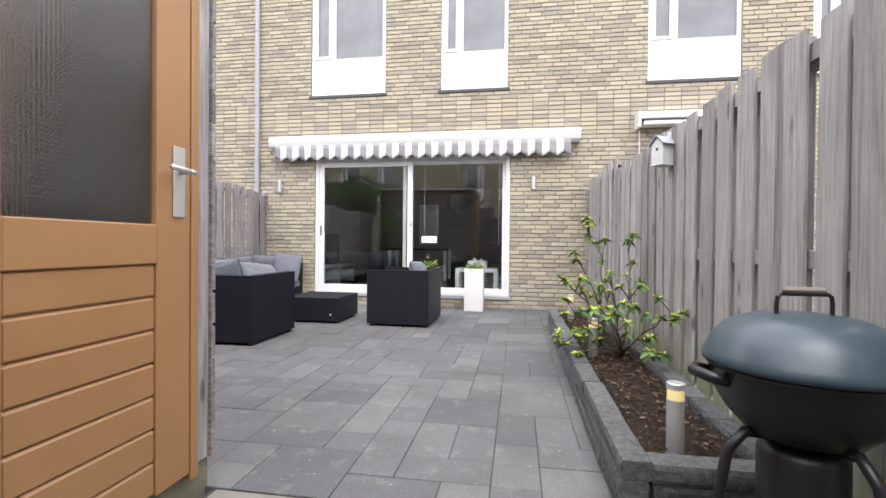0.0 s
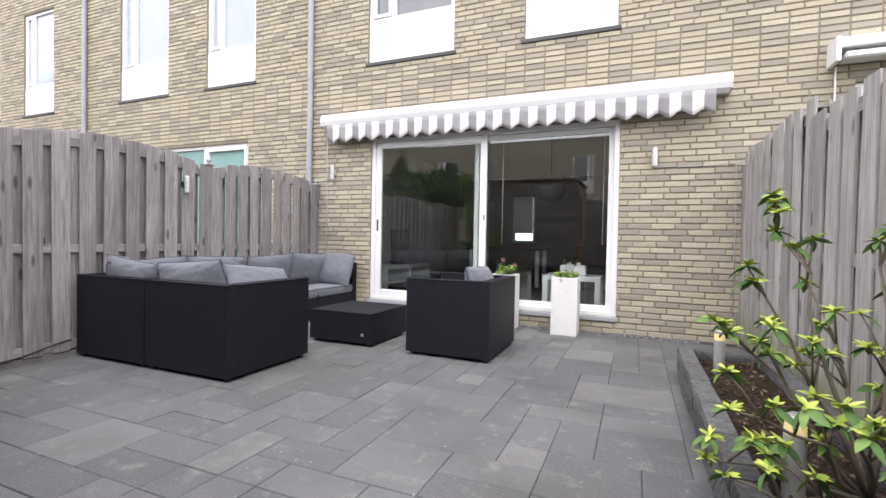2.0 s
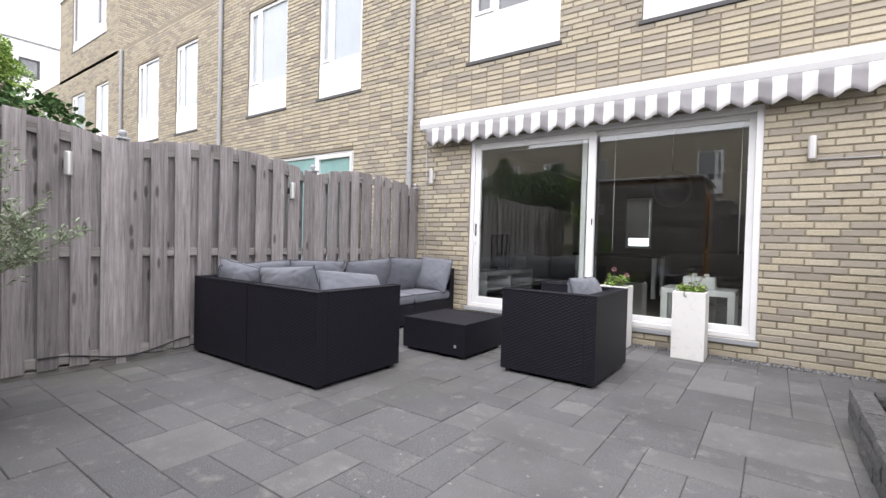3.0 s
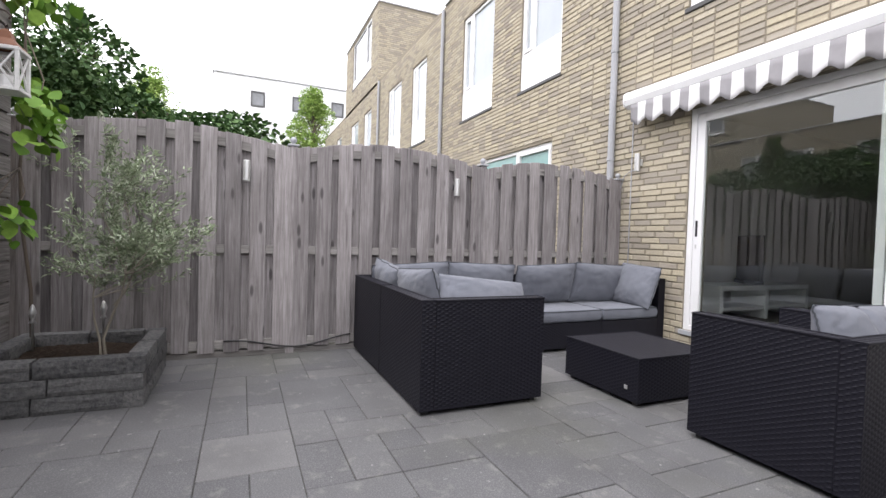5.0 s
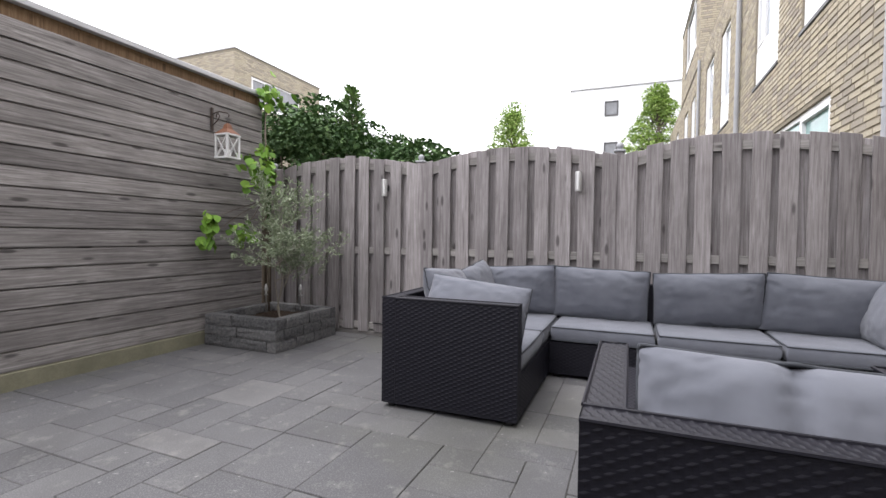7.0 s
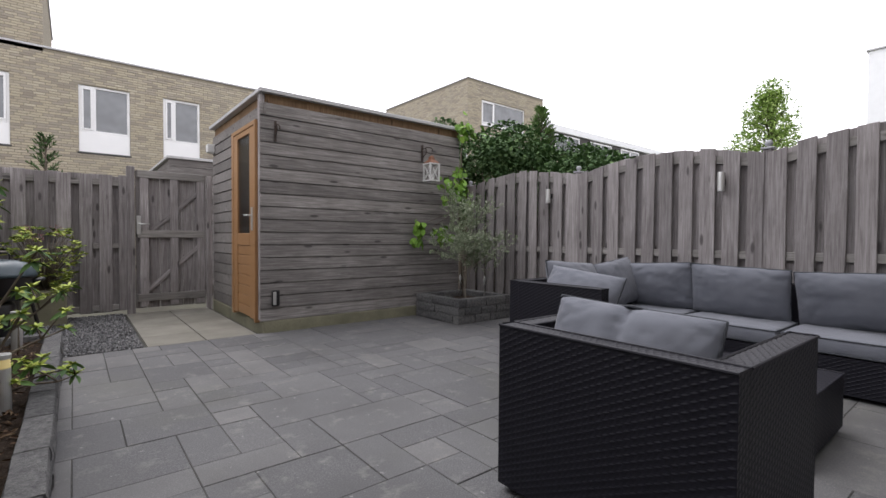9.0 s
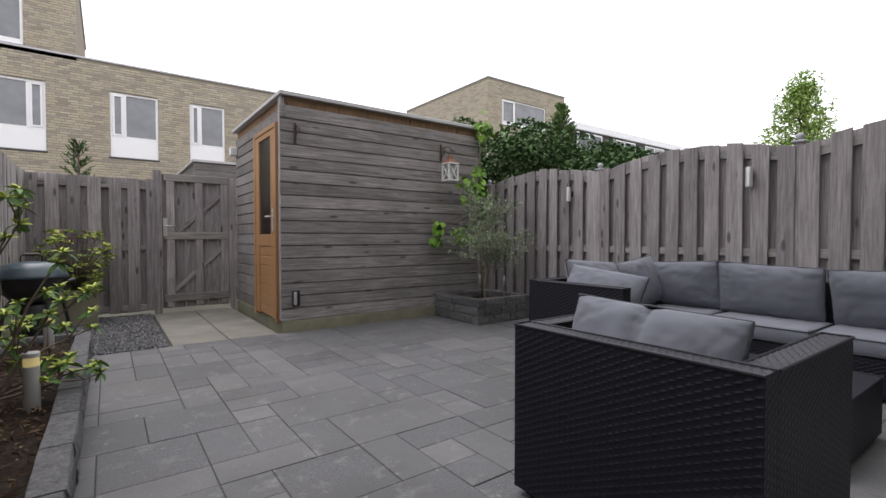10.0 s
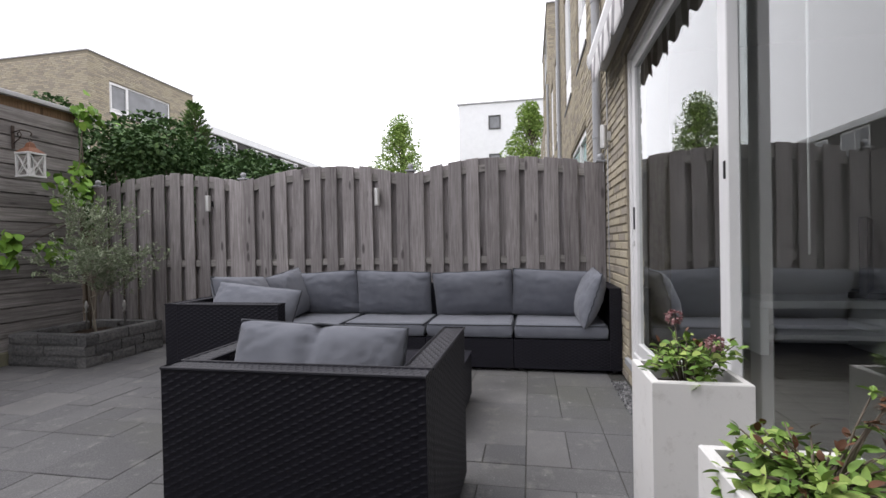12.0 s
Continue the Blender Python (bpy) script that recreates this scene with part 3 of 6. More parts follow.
gy0, gy1, gz0, gz1 = a + 0.14, b - 0.15, GZ - 0.005, DZ - 0.11
gn, gm_ = 2 * round((gy1 - gy0) / 0.013), 2 * round((gz1 - gz0) / 0.013)
gg = [[bm.verts.new((-0.006 + (0.0022 if i % 2 and j % 2 else (0.0008 if i % 2 or j % 2 else 0)), gy0 + (gy1 - gy0) * i / gn, gz0 + (gz1 - gz0) * j / gm_)) for i in range(gn + 1)] for j in range(gm_ + 1)]
for j in range(gm_):
    for i in range(gn):
        bm.faces.new((gg[j][i], gg[j][i + 1], gg[j + 1][i + 1], gg[j + 1][i]))
box(bm, -0.02, -0.0061, gy0, gy1, gz0, gz1)
part("pane", bm, RIB, door, "ribbed privacy glass").visible_shadow = False
part("lock_plate", boxed(0.016, 0.022, b - 0.092, b - 0.035, 1.10, 1.355, 0.002), STEEL, door, "steel lock plate")
bm = bmesh.new()
tube(bm, [(0.02, b - 0.063, 1.265), (0.06, b - 0.063, 1.265), (0.068, b - 0.07, 1.265), (0.07, b - 0.16, 1.268)], 0.0095)
tube(bm, [(0.068, b - 0.07, 1.265), (0.07, b - 0.045, 1.263)], 0.0095)
part("handle", bm, STEEL, door, "steel lever handle", True)
# ---- sliding door ----
dx0, dx1, dz0, dz1 = DOOR
dw = thing("door_1", "white framed sliding glass door to the living room", "sliding door", (0, FAC, 0), kind="structure")
bm = bmesh.new()
for q in ((dx0, dx0 + 0.06, dz0, dz1), (dx1 - 0.06, dx1, dz0, dz1), (dx0 + 0.06, dx1 - 0.06, dz1 - 0.06, dz1), (dx0 + 0.06, dx1 - 0.06, dz0, dz0 + 0.05)):
    box(bm, q[0], q[1], 0.015, 0.13, q[2], q[3], 0.004)
part("door_frame", bm, WHITE, dw)
DM = -1.60


def sash(x0, x1, y, t):
    bm = bmesh.new()
    for q in ((x0, x0 + t, dz0 + 0.052, dz1 - 0.062), (x1 - t, x1, dz0 + 0.052, dz1 - 0.062), (x0 + t, x1 - t, dz1 - 0.062 - t, dz1 - 0.062), (x0 + t, x1 - t, dz0 + 0.052, dz0 + 0.052 + t)):
        box(bm, q[0], q[1], y, y + 0.045, q[2], q[3], 0.004)
    s = part("sash", bm, WHITE, dw)
    g = part("pane", boxed(x0 + t - 0.012, x1 - t + 0.012, y + 0.02, y + 0.026, dz0 + 0.05 + t - 0.012, dz1 - 0.06 - t + 0.012), GLASS, s, "clear glass")
    g.visible_shadow = False
    return s


s1 = sash(dx0 + 0.062, DM + 0.085, 0.03, 0.085)
s2 = sash(DM - 0.09, dx1 - 0.062, 0.085, 0.06)
part("handle", boxed(dx0 + 0.085, dx0 + 0.107, 0.022, 0.034, 1.14, 1.3, 0.003), BLACK, s1, "black recessed pull")
part("lock", boxed(dx0 + 0.088, dx0 + 0.104, 0.024, 0.034, 1.02, 1.06, 0.002), STEEL, s1)
part("latch", boxed(DM + 0.055, DM + 0.068, 0.024, 0.034, 1.29, 1.36, 0.003), BLACK, s1, "black latch")
part("threshold", boxed(dx0 - 0.02, dx1 + 0.02, -0.03, 0.2, dz0 - 0.05, dz0 - 0.002, 0.004), GREYPIPE, dw, "grey stone threshold")

# ---- awning ----
aw = thing("awning", "retracted awning with a grey and white striped valance", "awning", (0, FAC, 0))
aw.matrix_basis = pose(0, FAC, 0) @ Matrix.Diagonal((1, 0.78, 1, 1))
AX0, AX1 = -3.92, 1.085
bm = bmesh.new()
prof = [(0, 2.595), (-0.06, 2.6), (-0.15, 2.580), (-0.205, 2.620), (-0.225, 2.680), (-0.215, 2.735), (-0.17, 2.775), (-0.08, 2.800), (0, 2.805)]
rings = [[bm.verts.new((x, y, z)) for y, z in prof] for x in (AX0, AX0 + 0.03, AX1 - 0.03, AX1)]
for a, b in zip(rings, rings[1:]):
    for k in range(len(prof)):
        j = (k + 1) % len(prof)
        bm.faces.new((a[k], a[j], b[j], b[k]))
bm.faces.new(rings[0])
bm.faces.new(rings[-1][::-1])
CASE = paint("white_awning_case", (0.75, 0.75, 0.755), 0.4, 0.05)
part("cassette", bm, CASE, aw, "white metal cassette")
for x in (AX0, AX1):
    s = -1 if x == AX0 else 1
    bm = bmesh.new()
    pr = [(0.0, 2.585), (-0.15, 2.6), (-0.212, 2.615), (-0.232, 2.680), (-0.222, 2.740), (-0.17, 2.782), (0.0, 2.812)]
    a = [bm.verts.new((x + s * 0.001, y, z)) for y, z in pr]
    b = [bm.verts.new((x + s * 0.02, y, z)) for y, z in pr]
    for k in range(len(pr)):
        bm.faces.new((a[k], a[(k + 1) % len(pr)], b[(k + 1) % len(pr)], b[k]))
    bm.faces.new(b)
    bm.faces.new(a[::-1])
    bmesh.ops.recalc_face_normals(bm, faces=bm.faces[:])
    part("end_cap", bm, CASE, aw)


def cloth(name, c):
    m = Mat(name, 0.9, spec=0.1)
    n = m.noise(m.coords(), 6, 5)
    m.color(m.mix(m.ramp(n, [(0.35, 0.0), (0.8, 1.0)]), c, tuple(q * 0.8 for q in c)))
    m.bump(m.noise(m.coords((1, 1, 1)), 400, 2), 0.2, 0.002)
    return m.m


bm = bmesh.new()
N, per = 45, 6
vw = (AX1 - 0.12) - (AX0 + 0.08)
cols = []
rng = random.Random(2)
for i in range(N * per + 1):
    x = AX0 + 0.08 + vw * i / (N * per)
    ph = 2 * math.pi * i / (per * 2)
    low = 2.395 + 0.028 * math.cos(ph) + 0.006 * noise.noise(Vector((x * 3, 0, 0)))
    sway = 0.02 * math.sin(ph * 0.5 + 1.0) + 0.03 * noise.noise(Vector((x * 1.7, 5, 0)))
    cols.append([bm.verts.new((x, -0.205 + sway * (j / 4) ** 1.3 + 0.004 * math.cos(ph) * j / 4, 2.615 + (low - 2.615) * j / 4)) for j in range(5)])
for i in range(N * per):
    for j in range(4):
        f = bm.faces.new((cols[i][j], cols[i][j + 1], cols[i + 1][j + 1], cols[i + 1][j]))
        f.material_index = 0 if (i // per) % 2 else 1
me = bpy.data.meshes.new("valance")
for f in bm.faces:
    f.smooth = True
bm.to_mesh(me)
bm.free()
me.materials.append(cloth("white_cloth", (0.74, 0.73, 0.73)))
me.materials.append(cloth("grey_cloth", (0.30, 0.29, 0.30)))
v = new("valance", me)
v.parent = aw
v["label"] = "striped scalloped cloth valance"
so = v.modifiers.new("thick", "SOLIDIFY")
so.thickness = 0.002

# ---- wall lamps, pipes and cables on the house ----
for x in (0.415, -3.80):
    w = thing("wall_lamp", "small steel up-and-down wall lamp on brick", "wall lamp", (x, FAC - 0.006, 1.97), group="wall lamps on the house")
    part("mount", boxed(-0.03, 0.03, -0.03, 0.0, -0.04, 0.04, 0.004), STEEL, w)
    bm = bmesh.new()
    lathe(bm, [(0, -0.1), (0.028, -0.1), (0.03, -0.095), (0.03, 0.095), (0.028, 0.1), (0, 0.1)], 20, pose(0, -0.058, 0))
    part("cylinder", bm, STEEL, w, "brushed steel cylinder")


def cable(name, label, pts, r, mat):
    c = thing(name, label, "cable")
    bm = bmesh.new()
    tube(bm, pts, r, 6)
    part("line", bm, mat, c, smooth=True)


cable("cable", "thin grey cable along the brick", [(0.46, FAC - 0.012, 1.87), (0.8, FAC - 0.012, 1.865), (1.18, FAC - 0.012, 1.875), (1.19, FAC - 0.012, 1.2), (1.19, FAC - 0.012, 0.3)], 0.005, GREYPIPE)
cable("cable", "thin brown cable along the brick", [(-3.93, FAC - 0.012, 2.62), (-3.93, FAC - 0.012, 1.2), (-3.93, FAC - 0.012, 0.2)], 0.006, GREYPIPE)
cable("cable", "thin cable beside the lamp", [(-3.83, FAC - 0.012, 1.9), (-3.93, FAC - 0.03, 1.89), (-4.02, FAC - 0.03, 1.84), (-4.07, FAC - 0.03, 1.7), (-4.08, FAC - 0.03, 1.2)], 0.005, GREYPIPE)


def downpipe(x):
    d = thing("downpipe", "grey zinc rainwater downpipe on brick", "downpipe", (x, FAC - 0.06, 0), group="downpipes")
    bm = bmesh.new()
    lathe(bm, [(0, 0.0), (0.04, 0.0), (0.04, ROOF - 0.1), (0, ROOF - 0.1)], 16)
    part("pipe", bm, GREYPIPE, d, smooth=False)
    for z in (0.9, 2.05, 3.35, 4.6, 5.7):
        bm = bmesh.new()
        lathe(bm, [(0.0401, z), (0.047, z), (0.047, z + 0.035), (0.0401, z + 0.035)], 16)
        box(bm, -0.012, 0.012, 0.04, 0.06, z + 0.005, z + 0.03)
        part("bracket", bm, GREYPIPE, d)


for x in (-4.22, -9.6, -14.95):
    downpipe(x)
# neighbour's canopy and door
ca = thing("canopy", "white folded awning over the next door", "awning", (0, FAC, 0))
part("box", boxed(1.92, 3.6, -0.24, 0.0, 2.86, 2.96, 0.01), CASE, ca)
part("roll", boxed(1.98, 3.58, -0.22, -0.02, 2.77, 2.835, 0.015), CASE, ca)
part("bracket", boxed(1.90, 1.94, -0.25, 0.0, 2.74, 2.97, 0.006), CASE, ca)
bm = bmesh.new()
tube(bm, [(1.96, -0.05, 2.74), (1.96, -0.05, 0.1)], 0.008, 6)
part("rod", bm, CASE, ca)
nd = thing("door_2", "white framed neighbour's door half hidden by the fence", "door", (0, FAC, 0), kind="structure")
bm = bmesh.new()
for q in ((2.13, 2.2, 0.1, 2.6), (3.03, 3.1, 0.1, 2.6), (2.2, 3.03, 2.5, 2.6)):
    box(bm, q[0], q[1], 0.03, 0.12, q[2], q[3], 0.004)
part("door_frame", bm, WHITE, nd)
part("pane", boxed(2.2, 3.03, 0.06, 0.07, 0.1, 2.5), WINGLASS, nd)

# ---- living room behind the glass ----
RX0, RX1, RY0, RY1, RZ0, RZ1 = -4.0, 1.15, FAC + 0.3, 13.6, 0.16, 2.72
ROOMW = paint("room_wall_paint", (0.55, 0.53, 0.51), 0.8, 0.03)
# the dimness of unlit rooms, put into the wall colour
ROOM_UNLIT = paint("unlit_room_tone", (0.20, 0.19, 0.18), 0.8, 0.05)
LAMIN = weathered_wood("grey_laminate", (0.15, 0.135, 0.12), (0.24, 0.22, 0.195), (0.33, 0.305, 0.275), 1)
tagged(part("floor_room", boxed(RX0, RX1, RY0 - 0.1, RY1, RZ0 - 0.1, RZ0), LAMIN), "grey laminate floor of the living room", "floor", kind="structure")
tagged(part("ceiling_room", boxed(RX0, RX1, RY0, RY1, RZ1, RZ1 + 0.1), ROOMW), "white ceiling of the living room", "ceiling", kind="structure")
tagged(part("wall_room_west", boxed(RX0 - 0.1, RX0, RY0, RY1, RZ0, RZ1), ROOMW), "pale wall of the living room", "wall", kind="structure")
tagged(part("wall_room_east", boxed(RX1, RX1 + 0.1, RY0, RY1, RZ0, RZ1), ROOM_UNLIT), "living room wall, darkened in colour to look unlit", "wall", kind="structure")
bm = bmesh.new()
FW = (-2.82, -2.22, 1.0, 2.22)
for a, b, c, d in cells(RX0, RX1, RZ0, RZ1, [FW]):
    box(bm, a, b, RY1, RY1 + 0.25, c, d)
tagged(part("wall_room_north", bm, ROOM_UNLIT), "far wall of the living room, darkened in colour to look unlit", "wall", kind="structure")
bc = Mat("white_blind_cloth", 0.9)
bc.color((0.55, 0.54, 0.52))
bc.b.inputs["Transmission Weight"].default_value = 0.3
BLINDCLOTH = bc.m
part_w = thing("window_60", "far street window with a white roller blind", "window", (0, RY1, 0), kind="structure")
bm = bmesh.new()
for q in ((FW[0], FW[0] + 0.06, FW[2], FW[3]), (FW[1] - 0.06, FW[1], FW[2], FW[3]), (FW[0] + 0.06, FW[1] - 0.06, FW[3] - 0.06, FW[3]), (FW[0] + 0.06, FW[1] - 0.06, FW[2], FW[2] + 0.06)):
    box(bm, q[0], q[1], 0.04, 0.12, q[2], q[3])
part("window_frame", bm, WHITE, part_w)
g = part("pane", boxed(FW[0] + 0.06, FW[1] - 0.06, 0.07, 0.076, FW[2] + 0.06, FW[3] - 0.06), GLASS, part_w)
g.visible_shadow = False
part("blind", boxed(FW[0] + 0.06, FW[1] - 0.06, 0.02, 0.024, 1.25, FW[3] - 0.03), BLINDCLOTH, part_w, "white roller blind half down")
# one added dark sheet stands in for the unlit rooms upstairs
tagged(part("ceiling_upper", boxed(XA, XB, FAC + 0.3, FAC + 0.35, RZ1 + 0.1, ROOF - 0.3), ROOM_UNLIT), "dark sheet standing in for the unlit rooms behind the upper windows", "wall", kind="structure")

tvb = thing("tv_bench", "low white television bench in the living room", "tv bench", (-3.95, 8.05, RZ0))
part("top", boxed(0, 0.45, 0, 1.75, 0.36, 0.42, 0.004), WHITE, tvb)
part("shelf", boxed(0, 0.44, 0.03, 1.72, 0.12, 0.16, 0.004), WHITE, tvb)
for y in (0.0, 0.85, 1.69):
    part("side", boxed(0, 0.45, y, y + 0.06, 0, 0.36, 0.004), WHITE, tvb)
tv = thing("television", "black flat television on the white bench", "television", (-3.55, 8.75, RZ0 + 0.42), 55)
part("screen", boxed(0, 0.05, -0.1, 0.6, 0.05, 0.62, 0.006), BLACK, tv)
part("stand", boxed(-0.08, 0.15, 0.1, 0.4, 0, 0.05, 0.006), BLACK, tv)
tab = thing("white_table", "low white table behind the glass", "table", (-0.86, 7.48, RZ0))
part("tabletop", boxed(0, 0.72, 0, 0.55, 0.38, 0.44, 0.005), WHITE, tab)
for x, y in ((0, 0), (0.65, 0), (0, 0.48), (0.65, 0.48)):
    part("leg", boxed(x, x + 0.07, y, y + 0.07, 0, 0.38, 0.004), WHITE, tab)
bx = thing("storage_box", "small white box with handles on the table", "box", (-0.66, 7.62, RZ0 + 0.44))
part("box", boxed(0, 0.32, 0, 0.22, 0, 0.13, 0.01), WHITE, bx)
for x in (0.08, 0.2):
    part("knob", boxed(x, x + 0.05, 0.09, 0.13, 0.13, 0.165, 0.006), WHITE, bx)
so_ = thing("dark_sofa", "dark upholstered sofa deep in the living room", "sofa", (-0.75, 9.6, RZ0))
DKF = paint("dark_upholstery", (0.05, 0.042, 0.038), 0.9)
part("seat", boxed(0, 1.8, 0, 0.85, 0.05, 0.42, 0.04), DKF, so_)
part("backrest", boxed(0, 1.8, 0.65, 0.85, 0.42, 0.85, 0.04), DKF, so_)
part("armrest", boxed(-0.18, 0.0, 0, 0.85, 0.05, 0.6, 0.04), DKF, so_)
pe = thing("pendant_lamp", "large black globe pendant lamp", "lamp", (-0.97, 8.6, 1.84))
bm = bmesh.new()
bmesh.ops.create_uvsphere(bm, u_segments=28, v_segments=16, radius=0.24)
part("shade", bm, BLACK, pe, smooth=True)
bm = bmesh.new()
tube(bm, [(0, 0, 0.23), (0, 0, RZ1 - 1.84)], 0.006, 6)
part("cord", bm, BLACK, pe)
for x in (-1.35, -0.12):
    cable("blind_cord", "thin white blind cord behind the glass", [(x, FAC + 0.22, 2.3), (x, FAC + 0.22, 1.0)], 0.004, WHITE)
di = thing("dining_table", "dark dining table with pale legs", "table", (-2.9, 10.2, RZ0))
part("tabletop", boxed(0, 1.5, 0, 0.9, 0.7, 0.75, 0.006), DKF, di)
for x in (0.05, 1.38):
    for y in (0.05, 0.78):
        part("leg", boxed(x, x + 0.07, y, y + 0.07, 0, 0.7, 0.005), WHITE, di)
# ---- patio furniture ----
wm = Mat("dark_wicker", 0.5, spec=0.26)
wv = wm.coords()
wm.color(wm.mix(wm.ramp(wm.noise(wv, 90, 3), [(0.3, 0.0), (0.8, 1.0)]), (0.0066, 0.0064, 0.0106), (0.0102, 0.0099, 0.0160)))
wm.bump(wm.noise(wv, 160, 3), 0.2, 0.002)
WICKER = wm.m
cm = Mat("grey_cushion_fabric", 0.92, spec=0.15)
cv = cm.coords()
weave = cm.noise(cm.coords((1, 1, 1)), 700, 2)
cm.color(cm.mix(cm.ramp(cm.noise(cv, 4, 4), [(0.3, 0.0), (0.75, 1.0)]), (0.128, 0.136, 0.160), (0.172, 0.180, 0.206)))
cm.b.inputs["Sheen Weight"].default_value = 0.15
cm.bump(cm.mix(0.6, weave, cm.noise(cv, 14, 5)), 0.35, 0.004)
FABRIC = cm.m
PIPING = paint("dark_piping", (0.05, 0.055, 0.065), 0.8)


def woven(bm, origin, u, v, w, h, cu=0.025, cv=0.0125, depth=0.0015):
    """A woven face: a grid whose strands go over and under by turns."""
    o, u, v = Vector(origin), Vector(u), Vector(v)
    n = u.cross(v)
    nu, nv = max(2, round(w / cu)), max(2, round(h / cv))
    grid = []
    for j in range(2 * nv + 1):
        row = []
        for i in range(2 * nu + 1):
            d = 0.0
            if i % 2 and j % 2:
                d = depth if (i // 2 + j // 2) % 2 else -depth
            elif i % 2 and 0 < j < 2 * nv:
                d = -depth * 0.6
            row.append(bm.verts.new(o + u * (w * i / (2 * nu)) + v * (h * j / (2 * nv)) + n * d))
        grid.append(row)
    for j in range(2 * nv):
        for i in range(2 * nu):
            bm.faces.new((grid[j][i], grid[j][i + 1], grid[j + 1][i + 1], grid[j + 1][i]))


def wicker(x0, x1, y0, y1, z0, z1):
    bm = bmesh.new()
    w, d, h = x1 - x0, y1 - y0, z1 - z0
    woven(bm, (x0, y0, z0), (1, 0, 0), (0, 0, 1), w, h)
    woven(bm, (x1, y1, z0), (-1, 0, 0), (0, 0, 1), w, h)
    woven(bm, (x1, y0, z0), (0, 1, 0), (0, 0, 1), d, h)
    woven(bm, (x0, y1, z0), (0, -1, 0), (0, 0, 1), d, h)
    woven(bm, (x0, y0, z1), (1, 0, 0), (0, 1, 0), w, d)
    bm.faces.new([bm.verts.new(p) for p in ((x0, y1, z0), (x1, y1, z0), (x1, y0, z0), (x0, y0, z0))])
    bmesh.ops.remove_doubles(bm, verts=bm.verts, dist=0.0004)
    return bm


def rim(x0, x1, y0, y1, z, parent):
    """The plaited edge along the upper rim, one closed roll."""
    bm = bmesh.new()
    tube(bm, [(x0, (y0 + y1) / 2, z), (x0, y0, z), (x1, y0, z), (x1, y1, z), (x0, y1, z), (x0, (y0 + y1) / 2 + 0.001, z)], 0.0055, 6, False)
    part("edge_trim", bm, WICKER, parent)


def seat_unit(name, label, at, w, d, back, arms, group, h=0.68):
    """A wicker seat: base, and walls on the sides named (n, e, s, w); local origin at its south-west foot."""
    s = thing(name, label, "garden sofa" if "sofa" in name else "armchair", at, group=group)
    T = 0.09
    sides = {"s": (0, w, 0, T), "n": (0, w, d - T, d), "w": (0, T, 0, d), "e": (w - T, w, 0, d)}
    walls = [back] + list(arms)
    x0 = T if "w" in walls else 0.0
    x1 = w - T if "e" in walls else w
    y0 = T if "s" in walls else 0.0
    y1 = d - T if "n" in walls else d
    part("base", wicker(x0 + 0.001, x1 - 0.001, y0 + 0.001, y1 - 0.001, 0.03, 0.27), WICKER, s)
    full = None
    for k, q in enumerate(walls):
        a = list(sides[q])
        if k:
            if q in "ns":
                a[0], a[1] = (T + 0.002 if back == "w" else a[0]), (w - T - 0.002 if back == "e" else a[1])
            else:
                a[2], a[3] = (T + 0.002 if back == "s" else a[2]), (d - T - 0.002 if back == "n" else a[3])
        bm = wicker(*a, 0.03, h)
        rim(*a, h, part("backrest" if k == 0 else "armrest", bm, WICKER, s))
    for fx in (0.05, w - 0.05):
        for fy in (0.05, d - 0.05):
            part("foot", boxed(fx - 0.02, fx + 0.02, fy - 0.02, fy + 0.02, 0.0, 0.031, 0.003), BLACK, s)
    return s


